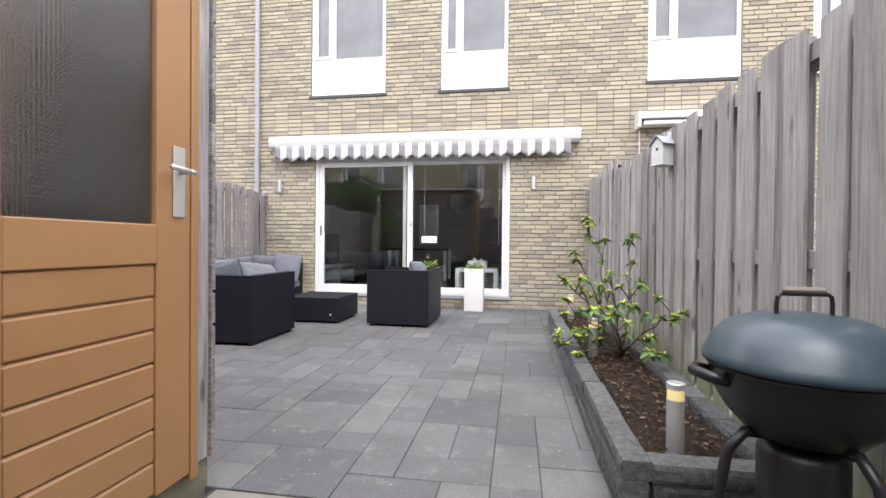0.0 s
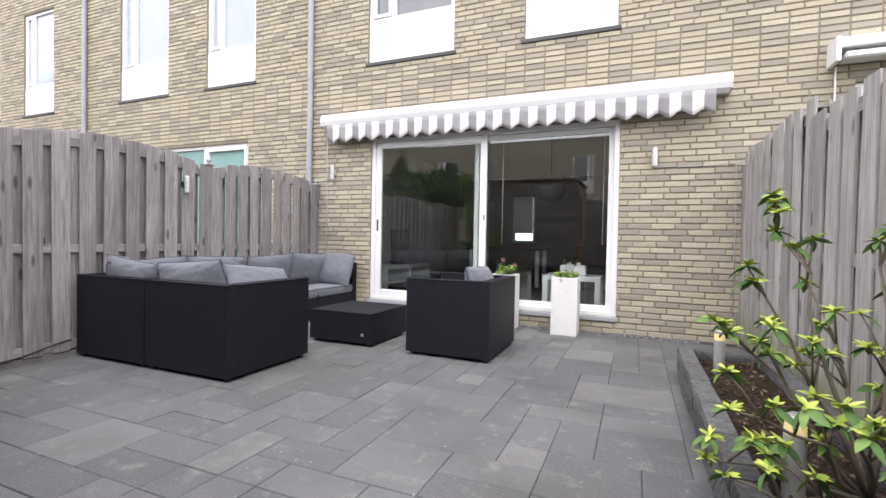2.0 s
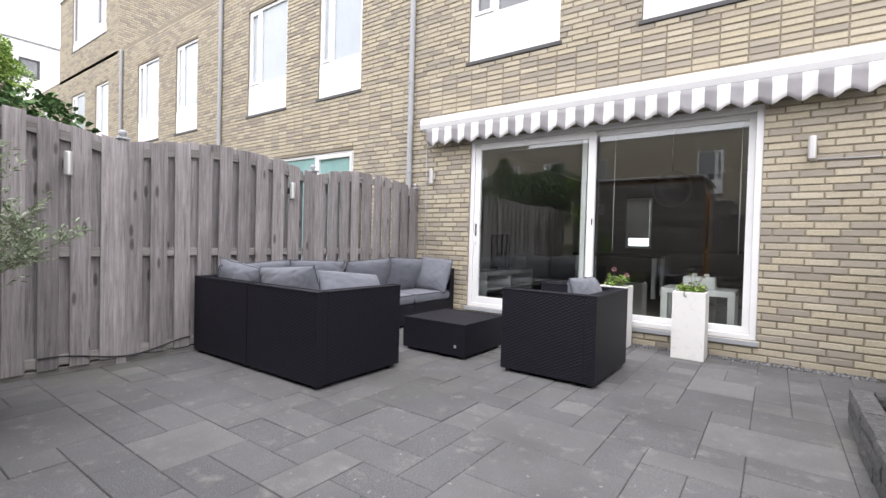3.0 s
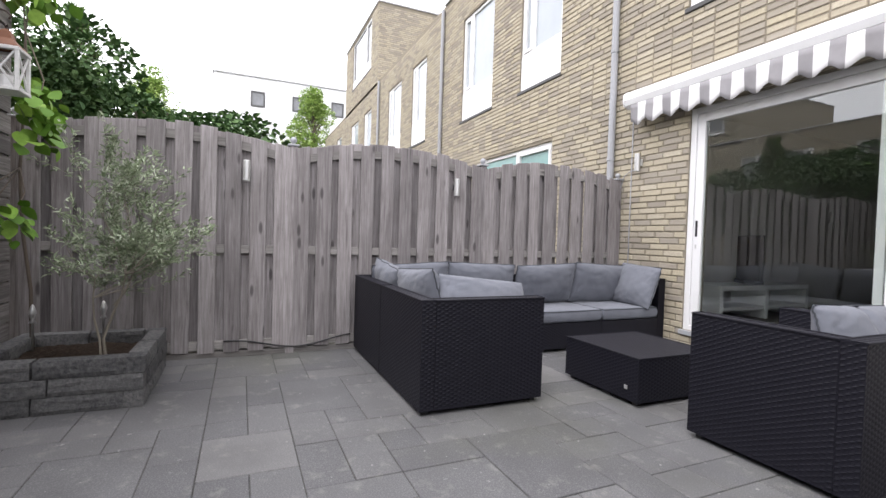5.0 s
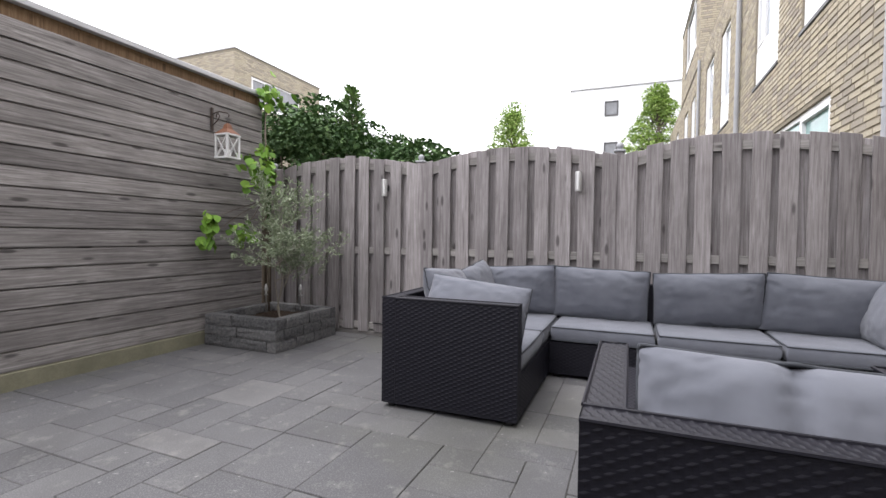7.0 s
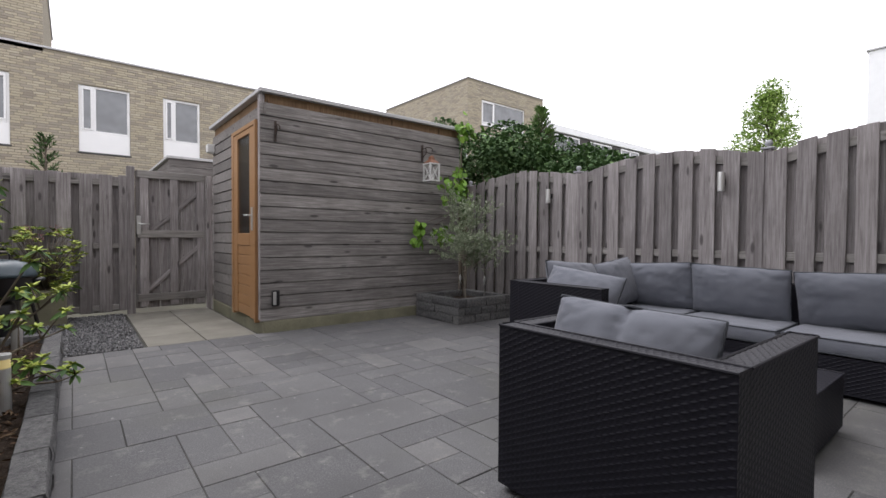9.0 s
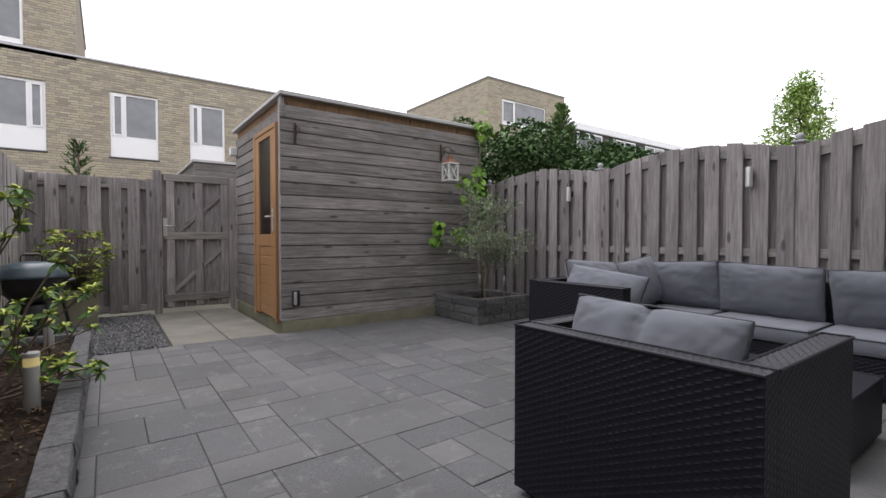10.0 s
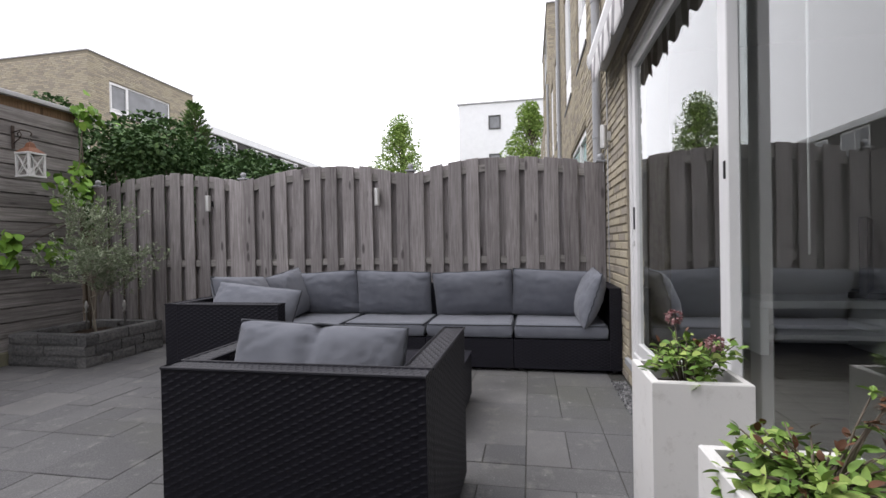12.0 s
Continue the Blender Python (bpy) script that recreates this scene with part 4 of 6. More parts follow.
def cushion(name, label, w, h, t, seed, m, group, flat=False, fold=0.0):
    """A stuffed cushion: width along x, height along z (or y when flat), seams piped."""
    rng = random.Random(seed)
    ob = thing(name, label, "cushion", group=group)
    ob.matrix_basis = m
    bm = bmesh.new()
    nu, nv = 40, 30
    off = Vector((rng.uniform(0, 50), rng.uniform(0, 50), rng.uniform(0, 50)))
    e = 0.9 if flat else 1.0

    def edge(u, v):
        # outline drawn in between the corners
        k, c = (0.0, 0.015) if flat else (0.03, 0.02)
        r = 1 - c * (u * v) ** 4
        return (w / 2) * u * r * (1 - k * (1 - v * v) * u * u), (h / 2) * v * r * (1 - k * 1.2 * (1 - u * u) * v * v)

    rows = {}
    for side in (1, -1):
        for j in range(nv + 1):
            for i in range(nu + 1):
                u, v = math.sin(math.pi * (i / nu - 0.5)), math.sin(math.pi * (j / nv - 0.5))
                x, z = edge(u, v)
                p = 30.0 if flat else 2.4
                body = max(0.0, (1 - abs(u) ** p)) ** 0.5 * max(0.0, (1 - abs(v) ** p)) ** 0.5
                y = side * (t / 2) * body
                q = Vector((x * 7, z * 7, side * 2)) + off
                wr = noise.fractal(q, 1.0, 2.0, 4) * (0.004 if flat else 0.008) * min(1, body * 1.5)
                if not flat:
                    crease = noise.noise(Vector((u * 2.2 + 0.6 * v, v * 5.5 + 3 * abs(u), 1.5 * side)) + off)
                    wr -= 0.020 * max(0.0, 1 - abs(crease) * 6) * min(1, body * 1.2) * (0.25 + 0.75 * max(abs(u), abs(v)) ** 2)
                rad = 0.6 * noise.noise(Vector((u * 3 + v * 9, v * 2, 3)) + off) * (0.0 if flat else 0.008) * (1 - body) * 2
                y += side * (wr + rad)
                y += fold * math.exp(-((u) / 0.08) ** 2) * -side * (0.5 + 0.5 * v)
                if side == -1 and (i in (0, nu) or j in (0, nv)):
                    rows[side, j, i] = rows[1, j, i]
                else:
                    rows[side, j, i] = bm.verts.new((x, y, z))
    for side in (1, -1):
        for j in range(nv):
            for i in range(nu):
                q = [rows[side, j, i], rows[side, j, i + 1], rows[side, j + 1, i + 1], rows[side, j + 1, i]]
                if len(set(q)) == 4:
                    bm.faces.new(q if side == -1 else q[::-1])
    loop = [rows[1, 0, i].co.copy() for i in range(nu + 1)] + [rows[1, j, nu].co.copy() for j in range(1, nv + 1)] + [rows[1, nv, i].co.copy() for i in range(nu - 1, -1, -1)] + [rows[1, j, 0].co.copy() for j in range(nv - 1, -1, -1)]
    part("cover", bm, FABRIC, ob, smooth=True)
    bm = bmesh.new()
    if flat:
        for s in (-1, 1):
            tube(bm, [Vector((q.x * 0.976, s * t * 0.395, q.z * 0.976)) for q in loop], 0.0055, 6)
    else:
        tube(bm, loop, 0.005, 6)
    part("piping", bm, PIPING, ob, "dark piped seam", True)
    return ob


GS = "units of the corner sofa"
SX, SF = -4.05, -3.40       # back and front of the long row
seat_unit("sofa_unit", "black woven wicker sofa corner unit against the fence", (SX, 3.833, 0), 0.838, 0.852, "w", "s", GS)
seat_unit("sofa_unit", "black woven wicker sofa end unit with its back to the shed", (SX + 0.848, 3.833, 0), 0.857, 0.852, "s", "e", GS)
for y in (4.687, 5.430):
    seat_unit("sofa_unit", "black woven wicker sofa middle unit against the fence", (SX, y, 0), SF - SX, 0.740, "w", "", GS)
seat_unit("sofa_unit", "black woven wicker sofa end unit beside the house", (SX, 6.173, 0), SF - SX, 0.845, "w", "n", GS)
seat_unit("armchair", "black woven wicker armchair with a grey cushion", (-1.635, 5.15, 0), 0.775, 0.868, "e", "ns", "")
# seat cushions
GC = "seat cushions of the garden set"
LC = "flat grey piped seat cushion on black wicker"


def seat(x0, x1, y0, y1, seed):
    cushion("seat_cushion", LC, x1 - x0, y1 - y0, 0.12, seed, Matrix.Translation(((x0 + x1) / 2, (y0 + y1) / 2, 0.333)) @ pose(0, 0, 0, -90), GC, True)


seat(-3.955, -3.205, 3.93, 4.68, 1)
seat(-3.199, -2.44, 3.93, 4.68, 2)
for k, (y0, y1) in enumerate(((4.69, 5.425), (5.433, 6.168), (6.176, 6.925))):
    seat(-3.955, SF + 0.008, y0, y1, 3 + k)
seat(-1.625, -0.955, 5.245, 5.925, 8)
# back cushions
GB = "back cushions of the garden set"
LB = "grey stuffed back cushion leaning on black wicker"


def lean(x, y, z, turn, tilt, w, h, t, seed, roll=0, fold=0.0):
    cushion("back_cushion", LB, w, h, t, seed, Matrix.Translation((x, y, z)) @ pose(0, 0, 0, 0, 0, turn) @ pose(0, 0, 0, tilt, roll, 0), GB, fold=fold)


for k, (y, s) in enumerate(((4.30, 31), (5.02, 32), (5.79, 33), (6.52, 34))):
    lean(-3.86, y, 0.595, 90, (15, 12, 17, 13)[k], 0.75, 0.45, 0.20, s, (-3.0, 2.0, -2.5, 3.0)[k])
lean(-3.60, 6.80, 0.60, 0, -18, 0.54, 0.46, 0.20, 35, 3)
lean(-3.62, 4.06, 0.61, 180, -18, 0.66, 0.45, 0.22, 36, -6, 0.01)
lean(-2.93, 4.06, 0.62, 180, -18, 0.70, 0.44, 0.22, 37, 4)
lean(-2.56, 4.36, 0.60, 90, -24, 0.66, 0.40, 0.21, 38, 6)
lean(-1.06, 5.575, 0.585, 90, -17, 0.64, 0.42, 0.20, 39, 2, 0.028)
# coffee table
table = thing("coffee_table", "low square black woven wicker coffee table", "table", (-2.735, 5.195, 0))
tb = wicker(0, 0.71, 0, 0.71, 0.03, 0.315)
rim(0, 0.71, 0, 0.71, 0.315, part("body", tb, WICKER, table))
for fx in (0.05, 0.66):
    for fy in (0.05, 0.66):
        part("foot", boxed(fx - 0.02, fx + 0.02, fy - 0.02, fy + 0.02, 0, 0.031, 0.003), BLACK, table)
part("badge", boxed(0.60, 0.625, -0.006, -0.003, 0.1, 0.125), STEEL, table, "small metal badge")

# ---- leaves ----
def leaf_mat(name, a, b, c, rough=0.45):
    m = Mat(name, rough + 0.15, spec=0.25)
    v = m.noise(m.coords(), 25, 3)
    m.color(m.mix(m.ramp(v, [(0.35, 0.0), (0.7, 0.5)]), m.ramp(m.island(), [(0.0, a), (0.55, b), (1.0, c)]), a))
    m.b.inputs["Transmission Weight"].default_value = 0.0
    m.b.inputs["Subsurface Weight"].default_value = 0.0
    return m.m


class Leaves:
    """Many small folded leaves joined into one mesh; fine: rounder leaves for plants close by."""

    def __init__(self, seed, fine=False):
        self.v, self.f, self.rng, self.fine = [], [], random.Random(seed), fine

    def add(self, p, way, length, width, droop=0.2):
        way = Vector(way).normalized()
        side = way.cross(Vector((0, 0, 1)))
        side = (side if side.length > 1e-3 else Vector((1, 0, 0))).normalized()
        side = (Matrix.Rotation(self.rng.uniform(-0.9, 0.9), 3, way) @ side)
        up = side.cross(way)
        p = Vector(p)
        i = len(self.v)
        w = width / 2
        if self.fine:
            rows = ((0.12, 0.5), (0.3, 0.92), (0.5, 1.0), (0.7, 0.78), (0.87, 0.42))
            self.v.append(p)
            for q, s in rows:
                z = -droop * q * q
                for k in (1, 0, -1):
                    self.v.append(p + way * (q * length) + side * (k * s * w) + up * ((z + (0.06 * s if k else 0.0)) * length))
            self.v.append(p + way * length - up * (droop * length))
            self.f += [(i, i + 2, i + 1), (i, i + 3, i + 2)]
            for k in range(4):
                j = i + 1 + 3 * k
                self.f += [(j, j + 1, j + 4, j + 3), (j + 1, j + 2, j + 5, j + 4)]
            self.f += [(i + 13, i + 14, i + 16), (i + 14, i + 15, i + 16)]
            return
        for along, s, h in ((0, 0, 0), (0.3, 1, 0.12), (0.35, 0, 0), (0.3, -1, 0.12), (0.68, 0.85, 0.05), (0.72, 0, -0.06), (0.68, -0.85, 0.05), (1, 0, -droop)):
            self.v.append(p + way * (along * length) + side * (s * w) + up * (h * length))
        self.f += [(i, i + 2, i + 1), (i, i + 3, i + 2), (i + 1, i + 2, i + 5, i + 4), (i + 2, i + 3, i + 6, i + 5), (i + 4, i + 5, i + 7), (i + 5, i + 6, i + 7)]

    def ball(self, c, r, n, length, width, flat=1.0):
        for _ in range(n):
            d = Vector((self.rng.gauss(0, 1), self.rng.gauss(0, 1), self.rng.gauss(0, 1) * flat)).normalized()
            q = Vector(c) + Vector((d.x * r[0], d.y * r[1], d.z * r[2])) * self.rng.uniform(0.55, 1.0) ** 0.5
            self.add(q, d + Vector((self.rng.uniform(-0.7, 0.7), self.rng.uniform(-0.7, 0.7), self.rng.uniform(-0.5, 0.4))), length * self.rng.uniform(0.6, 1.2), width * self.rng.uniform(0.7, 1.2))

    def done(self, name, material, parent, label=""):
        me = bpy.data.meshes.new(name)
        me.from_pydata([tuple(q) for q in self.v], [], self.f)
        me.materials.append(material)
        for q in me.polygons:
            q.use_smooth = self.fine
        ob = new(name, me)
        ob.parent = parent
        if label:
            ob["label"] = label
        ob["kind"] = "stuff"
        return ob


BARK = paint("grey_brown_bark", (0.16, 0.13, 0.10), 0.9, 0.25, bump=0.6)
OLIVE = leaf_mat("olive_leaves", (0.15, 0.20, 0.11), (0.29, 0.34, 0.22), (0.52, 0.56, 0.45))
LIME = leaf_mat("young_green_leaves", (0.20, 0.28, 0.04), (0.38, 0.45, 0.08), (0.56, 0.60, 0.16))
MIDGREEN = leaf_mat("green_leaves", (0.05, 0.11, 0.03), (0.11, 0.20, 0.05), (0.20, 0.31, 0.09))
DEEP = leaf_mat("dark_ivy_leaves", (0.035, 0.075, 0.025), (0.075, 0.14, 0.05), (0.15, 0.24, 0.09), 0.6)
VINE = leaf_mat("vine_leaves", (0.08, 0.17, 0.02), (0.15, 0.29, 0.035), (0.27, 0.42, 0.07))
TREEG = leaf_mat("tree_leaves", (0.16, 0.26, 0.06), (0.29, 0.41, 0.11), (0.45, 0.56, 0.18))
DRY = leaf_mat("dry_brown_leaves", (0.07, 0.03, 0.015), (0.14, 0.06, 0.03), (0.22, 0.11, 0.06))
HYDR = leaf_mat("hydrangea_leaves", (0.12, 0.22, 0.045), (0.22, 0.34, 0.07), (0.40, 0.49, 0.14))
PIERIS = leaf_mat("pieris_leaves", (0.26, 0.34, 0.06), (0.46, 0.53, 0.12), (0.62, 0.64, 0.22))
PINK = leaf_mat("faded_pink_petals", (0.20, 0.08, 0.085), (0.36, 0.19, 0.20), (0.46, 0.31, 0.30))
SOIL = Mat("dark_soil", 0.95, spec=0.1)
sv = SOIL.coords()
sn = SOIL.noise(sv, 45, 6, 0.75)
SOIL.color(SOIL.ramp(sn, [(0.3, (0.018, 0.013, 0.010)), (0.55, (0.045, 0.033, 0.025)), (0.75, (0.10, 0.075, 0.055))]))
SOIL.bump(sn, 0.8, 0.03)
SOIL = SOIL.m


def planter(x, y, size, h, seed):
    """A tall white square planter with a hydrangea in it."""
    rng = random.Random(seed)
    p = thing("planter", "tall square white planter with flaking paint", "planter", (x, y, 0), group="white planters")
    bm = bmesh.new()
    s, t = size / 2, 0.022
    lathe(bm, [(0, 0), ((s - 0.002) * 1.41421, 0), (s * 1.41421, 0.004), (s * 1.41421, h - 0.004), ((s - 0.003) * 1.41421, h), ((s - t) * 1.41421, h), ((s - t) * 1.41421, 0.05), (0, 0.05)], 4, pose(0, 0, 0, 0, 0, 45))
    part("box", bm, PLANTER, p)
    part("soil", boxed(-s + t, s - t, -s + t, s - t, h - 0.2, h - 0.06), SOIL, p, "dark potting soil")
    g = thing("hydrangea", "leafy hydrangea with faded flowers in a white planter", "plant", (x, y, h - 0.061), group="hydrangeas")
    return p, g


pm = Mat("white_planter", 0.7)
pv = pm.coords()
pn = pm.noise(pv, 14, 6, 0.75)
pm.color(pm.mix(pm.ramp(pn, [(0.55, 0.0), (0.72, 0.5)]), (0.72, 0.71, 0.69), (0.45, 0.43, 0.40)))
pm.bump(pn, 0.25, 0.004)
PLANTER = pm.m


def hydrangea(g, seed, tips, bloom, grow=1.0, tall=0):
    rng = random.Random(seed)
    wood, green, lime, dry = bmesh.new(), Leaves(seed, True), Leaves(seed + 1, True), Leaves(seed + 2, True)
    for k in range(tips):
        a = rng.uniform(0, 2 * math.pi)
        r, z = rng.uniform(0.03, 0.14), rng.uniform(0.06, 0.17) * grow
        tip = Vector((r * math.cos(a), r * math.sin(a), z))
        base = Vector((tip.x * 0.2, tip.y * 0.2, 0))
        mid = (base + tip) / 2 + Vector((0, 0, 0.03))
        tube(wood, [base, mid, tip], [0.0028, 0.0022, 0.0015], 5)
        for q in range(9):
            d = Vector((rng.uniform(-1, 1), rng.uniform(-1, 1), rng.uniform(-0.2, 0.7)))
            (lime if rng.random() < 0.5 else green).add(tip - Vector((0, 0, rng.uniform(0, 0.05))), d, rng.uniform(0.022, 0.044) * (0.2 + 0.8 * grow), rng.uniform(0.014, 0.023) * (0.2 + 0.8 * grow), 0.3)
        if rng.random() < 0.35:
            dry.add(tip + Vector((0, 0, 0.01)), Vector((rng.uniform(-1, 1), rng.uniform(-1, 1), 0.8)), 0.024, 0.012)
    for k in range(tall):
        a = rng.uniform(0, 6.28)
        tip = Vector((0.1 * math.cos(a), 0.1 * math.sin(a), rng.uniform(0.15, 0.23)))
        tube(wood, [tip * 0.2, tip * 0.6 + Vector((0.01, 0, 0.03)), tip], [0.0024, 0.0018, 0.0012], 5)
        for q in range(8):
            t = rng.uniform(0, 6.28)
            (dry if k % 2 else lime).add(tip, (math.cos(t), math.sin(t), rng.uniform(-0.2, 0.8)), rng.uniform(0.012, 0.024), rng.uniform(0.007, 0.011), 0.5)
    for bx, by, bz in bloom:
        tube(wood, [(bx * 0.3, by * 0.3, 0), (bx, by, bz)], 0.0022, 5)
        pink = Leaves(seed + 3)
        pink.ball((bx, by, bz), (0.022, 0.022, 0.018), 120, 0.011, 0.010)
        pink.done("flower_head", PINK, g, "faded pink flower head")
    part("stem", wood, BARK, g, smooth=True)
    green.done("leaves", HYDR, g)
    lime.done("young_leaves", HYDR, g)
    dry.done("dry_leaves", DRY, g)


p, g = planter(-1.17, 6.80, 0.275, 0.64, 1)
hydrangea(g, 11, 38, [(-0.02, -0.03, 0.23), (0.09, 0.05, 0.17)])
p, g = planter(-0.465, 6.785, 0.28, 0.64, 2)
hydrangea(g, 21, 110, [], 0.75, 6)
# ---- raised bed ----
rm = Mat("split_stone", 0.9, spec=0.2)
rw = rm.n.new("ShaderNodeNewGeometry").outputs["Position"]
rf = rm.noise(rw, 38, 6, 0.75)
rm.color(rm.mix(rm.ramp(rf, [(0.35, 0.0), (0.7, 1.0)]), rm.ramp(rm.random(), [(0.0, (0.05, 0.051, 0.055)), (1.0, (0.10, 0.10, 0.103))]), rm.ramp(rm.random(), [(0.0, (0.15, 0.149, 0.148)), (1.0, (0.23, 0.228, 0.222))])))
rm.bump(rf, 1.0, 0.018)
STONE = rm.m


def rough_stone(w, d, h, seed):
    """A split walling stone with broken faces, origin at the middle of its foot."""
    rng = random.Random(seed)
    bm = bmesh.new()
    box(bm, -w / 2, w / 2, -d / 2, d / 2, 0, h)
    bmesh.ops.subdivide_edges(bm, edges=bm.edges[:], cuts=3, use_grid_fill=True)
    for v in bm.verts:
        k = noise.noise(v.co * 17 + Vector((seed * 3.1, 0, 0))) * 0.011
        if abs(v.co.y) > d / 2 - 1e-4 and 0.01 < v.co.z < h - 0.004:
            v.co.y += math.copysign(k + 0.004, v.co.y)
        if abs(v.co.x) > w / 2 - 1e-4:
            v.co.x -= math.copysign(abs(k) * 0.4 + 0.002, v.co.x)
    bmesh.ops.triangulate(bm, faces=bm.faces[:])
    return finish("stone", bm, STONE)


STONES = {}


def stone_row(parent, a, b, z, h, d, seed, lengths=(0.3, 0.4, 0.22)):
    """A course of stones from a to b."""
    rng = random.Random(seed)
    a, b = Vector((*a, z)), Vector((*b, z))
    way = (b - a)
    total = way.length
    ang = math.degrees(math.atan2(way.y, way.x))
    way.normalize()
    u = 0.0
    while u < total - 0.02:
        w = rng.choice(lengths)
        if total - u - w < 0.12:
            w = total - u
        key = (round(w, 2), h, d, rng.randint(0, 2))
        if key not in STONES:
            STONES[key] = rough_stone(max(0.03, w - 0.006), d, h - 0.004, len(STONES) + 1)
        o = new("stone", STONES[key])
        o.parent = parent
        q = a + way * (u + w / 2)
        o.matrix_basis = pose(q.x + rng.uniform(-0.004, 0.004), q.y + rng.uniform(-0.004, 0.004), z, 0, 0, ang + rng.uniform(-0.8, 0.8))
        u += w


BY0, BY1 = 1.49, 5.53
bedx = lambda y: 0.575
bed = thing("raised_bed", "low raised flower bed edged with split grey stone", "flower bed")
for k, (h0, h1) in enumerate(((0.0, 0.078), (0.078, 0.155), (0.155, 0.23))):
    stone_row(bed, (bedx(BY0) + 0.05, BY0), (bedx(BY1) + 0.05, BY1), h0, h1 - h0, 0.1, 3 + k, (0.42, 0.3, 0.5))
    stone_row(bed, (bedx(BY0) + 0.1, BY0 + 0.05), (RIGHT - 0.06, BY0 + 0.05), h0, h1 - h0, 0.1, 7 + k)
    stone_row(bed, (bedx(BY1) + 0.1, BY1 - 0.05), (RIGHT - 0.06, BY1 - 0.05), h0, h1 - h0, 0.1, 9 + k)
    stone_row(bed, (RIGHT - 0.11, BY0 + 0.11), (RIGHT - 0.11, BY1 - 0.11), h0, h1 - h0, 0.1, 11 + k)


def soil_sheet(name, x0, x1, y0, y1, z, amp, parent, n=60, m=140):
    bm = bmesh.new()
    g = [[bm.verts.new((x0 + (x1 - x0) * i / n, y0 + (y1 - y0) * j / m, z + amp * noise.fractal(Vector((x0 + (x1 - x0) * i / n, y0 + (y1 - y0) * j / m, 0)) * 9, 0.9, 2.1, 5))) for i in range(n + 1)] for j in range(m + 1)]
    for j in range(m):
        for i in range(n):
            bm.faces.new((g[j][i], g[j][i + 1], g[j + 1][i + 1], g[j + 1][i]))
    return part(name, bm, SOIL, parent, "dark crumbly soil", True)


soil_sheet("soil", 0.64, RIGHT - 0.12, BY0 + 0.05, BY1 - 0.06, 0.17, 0.022, bed)
rng = random.Random(77)
chips = Leaves(78)
for _ in range(900):
    chips.add((rng.uniform(0.7, 1.06), rng.uniform(BY0 + 0.15, BY1 - 0.15), 0.183 + rng.uniform(0, 0.012)), (rng.uniform(-1, 1), rng.uniform(-1, 1), rng.uniform(-0.1, 0.25)), rng.uniform(0.015, 0.06), rng.uniform(0.006, 0.016), 0.05)
CHIP = leaf_mat("bark_chips", (0.05, 0.03, 0.02), (0.11, 0.07, 0.045), (0.26, 0.19, 0.12), 0.9)
chips.done("bark_mulch", CHIP, bed, "bark chips and twigs")

LAMPGLOW = Mat("lamp_lens", 0.3)
LAMPGLOW.color((0.7, 0.6, 0.3))
LAMPGLOW.b.inputs["Emission Color"].default_value = (1.0, 0.78, 0.32, 1)
LAMPGLOW.b.inputs["Emission Strength"].default_value = 0.25
LAMPGLOW = LAMPGLOW.m
boll = thing("bollard_light", "brushed steel bollard light standing in the bed", "garden light", (0.835, 1.74, 0.18), group="bollard lights")
bm = bmesh.new()
lathe(bm, [(0, -0.05), (0.034, -0.05), (0.034, 0.205), (0.0, 0.205)], 24)
part("post", bm, STEEL, boll, smooth=False)
bm = bmesh.new()
lathe(bm, [(0.0, 0.206), (0.031, 0.206), (0.034, 0.212), (0.03, 0.218), (0.034, 0.224), (0.03, 0.23), (0.034, 0.236), (0.03, 0.242), (0.033, 0.25), (0, 0.25)], 24)
part("lens", bm, LAMPGLOW, boll, "ribbed lamp lens", True)
bm = bmesh.new()
lathe(bm, [(0, 0.251), (0.035, 0.251), (0.036, 0.272), (0.033, 0.275), (0, 0.275)], 24)
part("cap", bm, STEEL, boll)
copy_thing(boll, pose(0.77, 3.40, 0.18))
copy_thing(boll, pose(0.79, 5.08, 0.18))

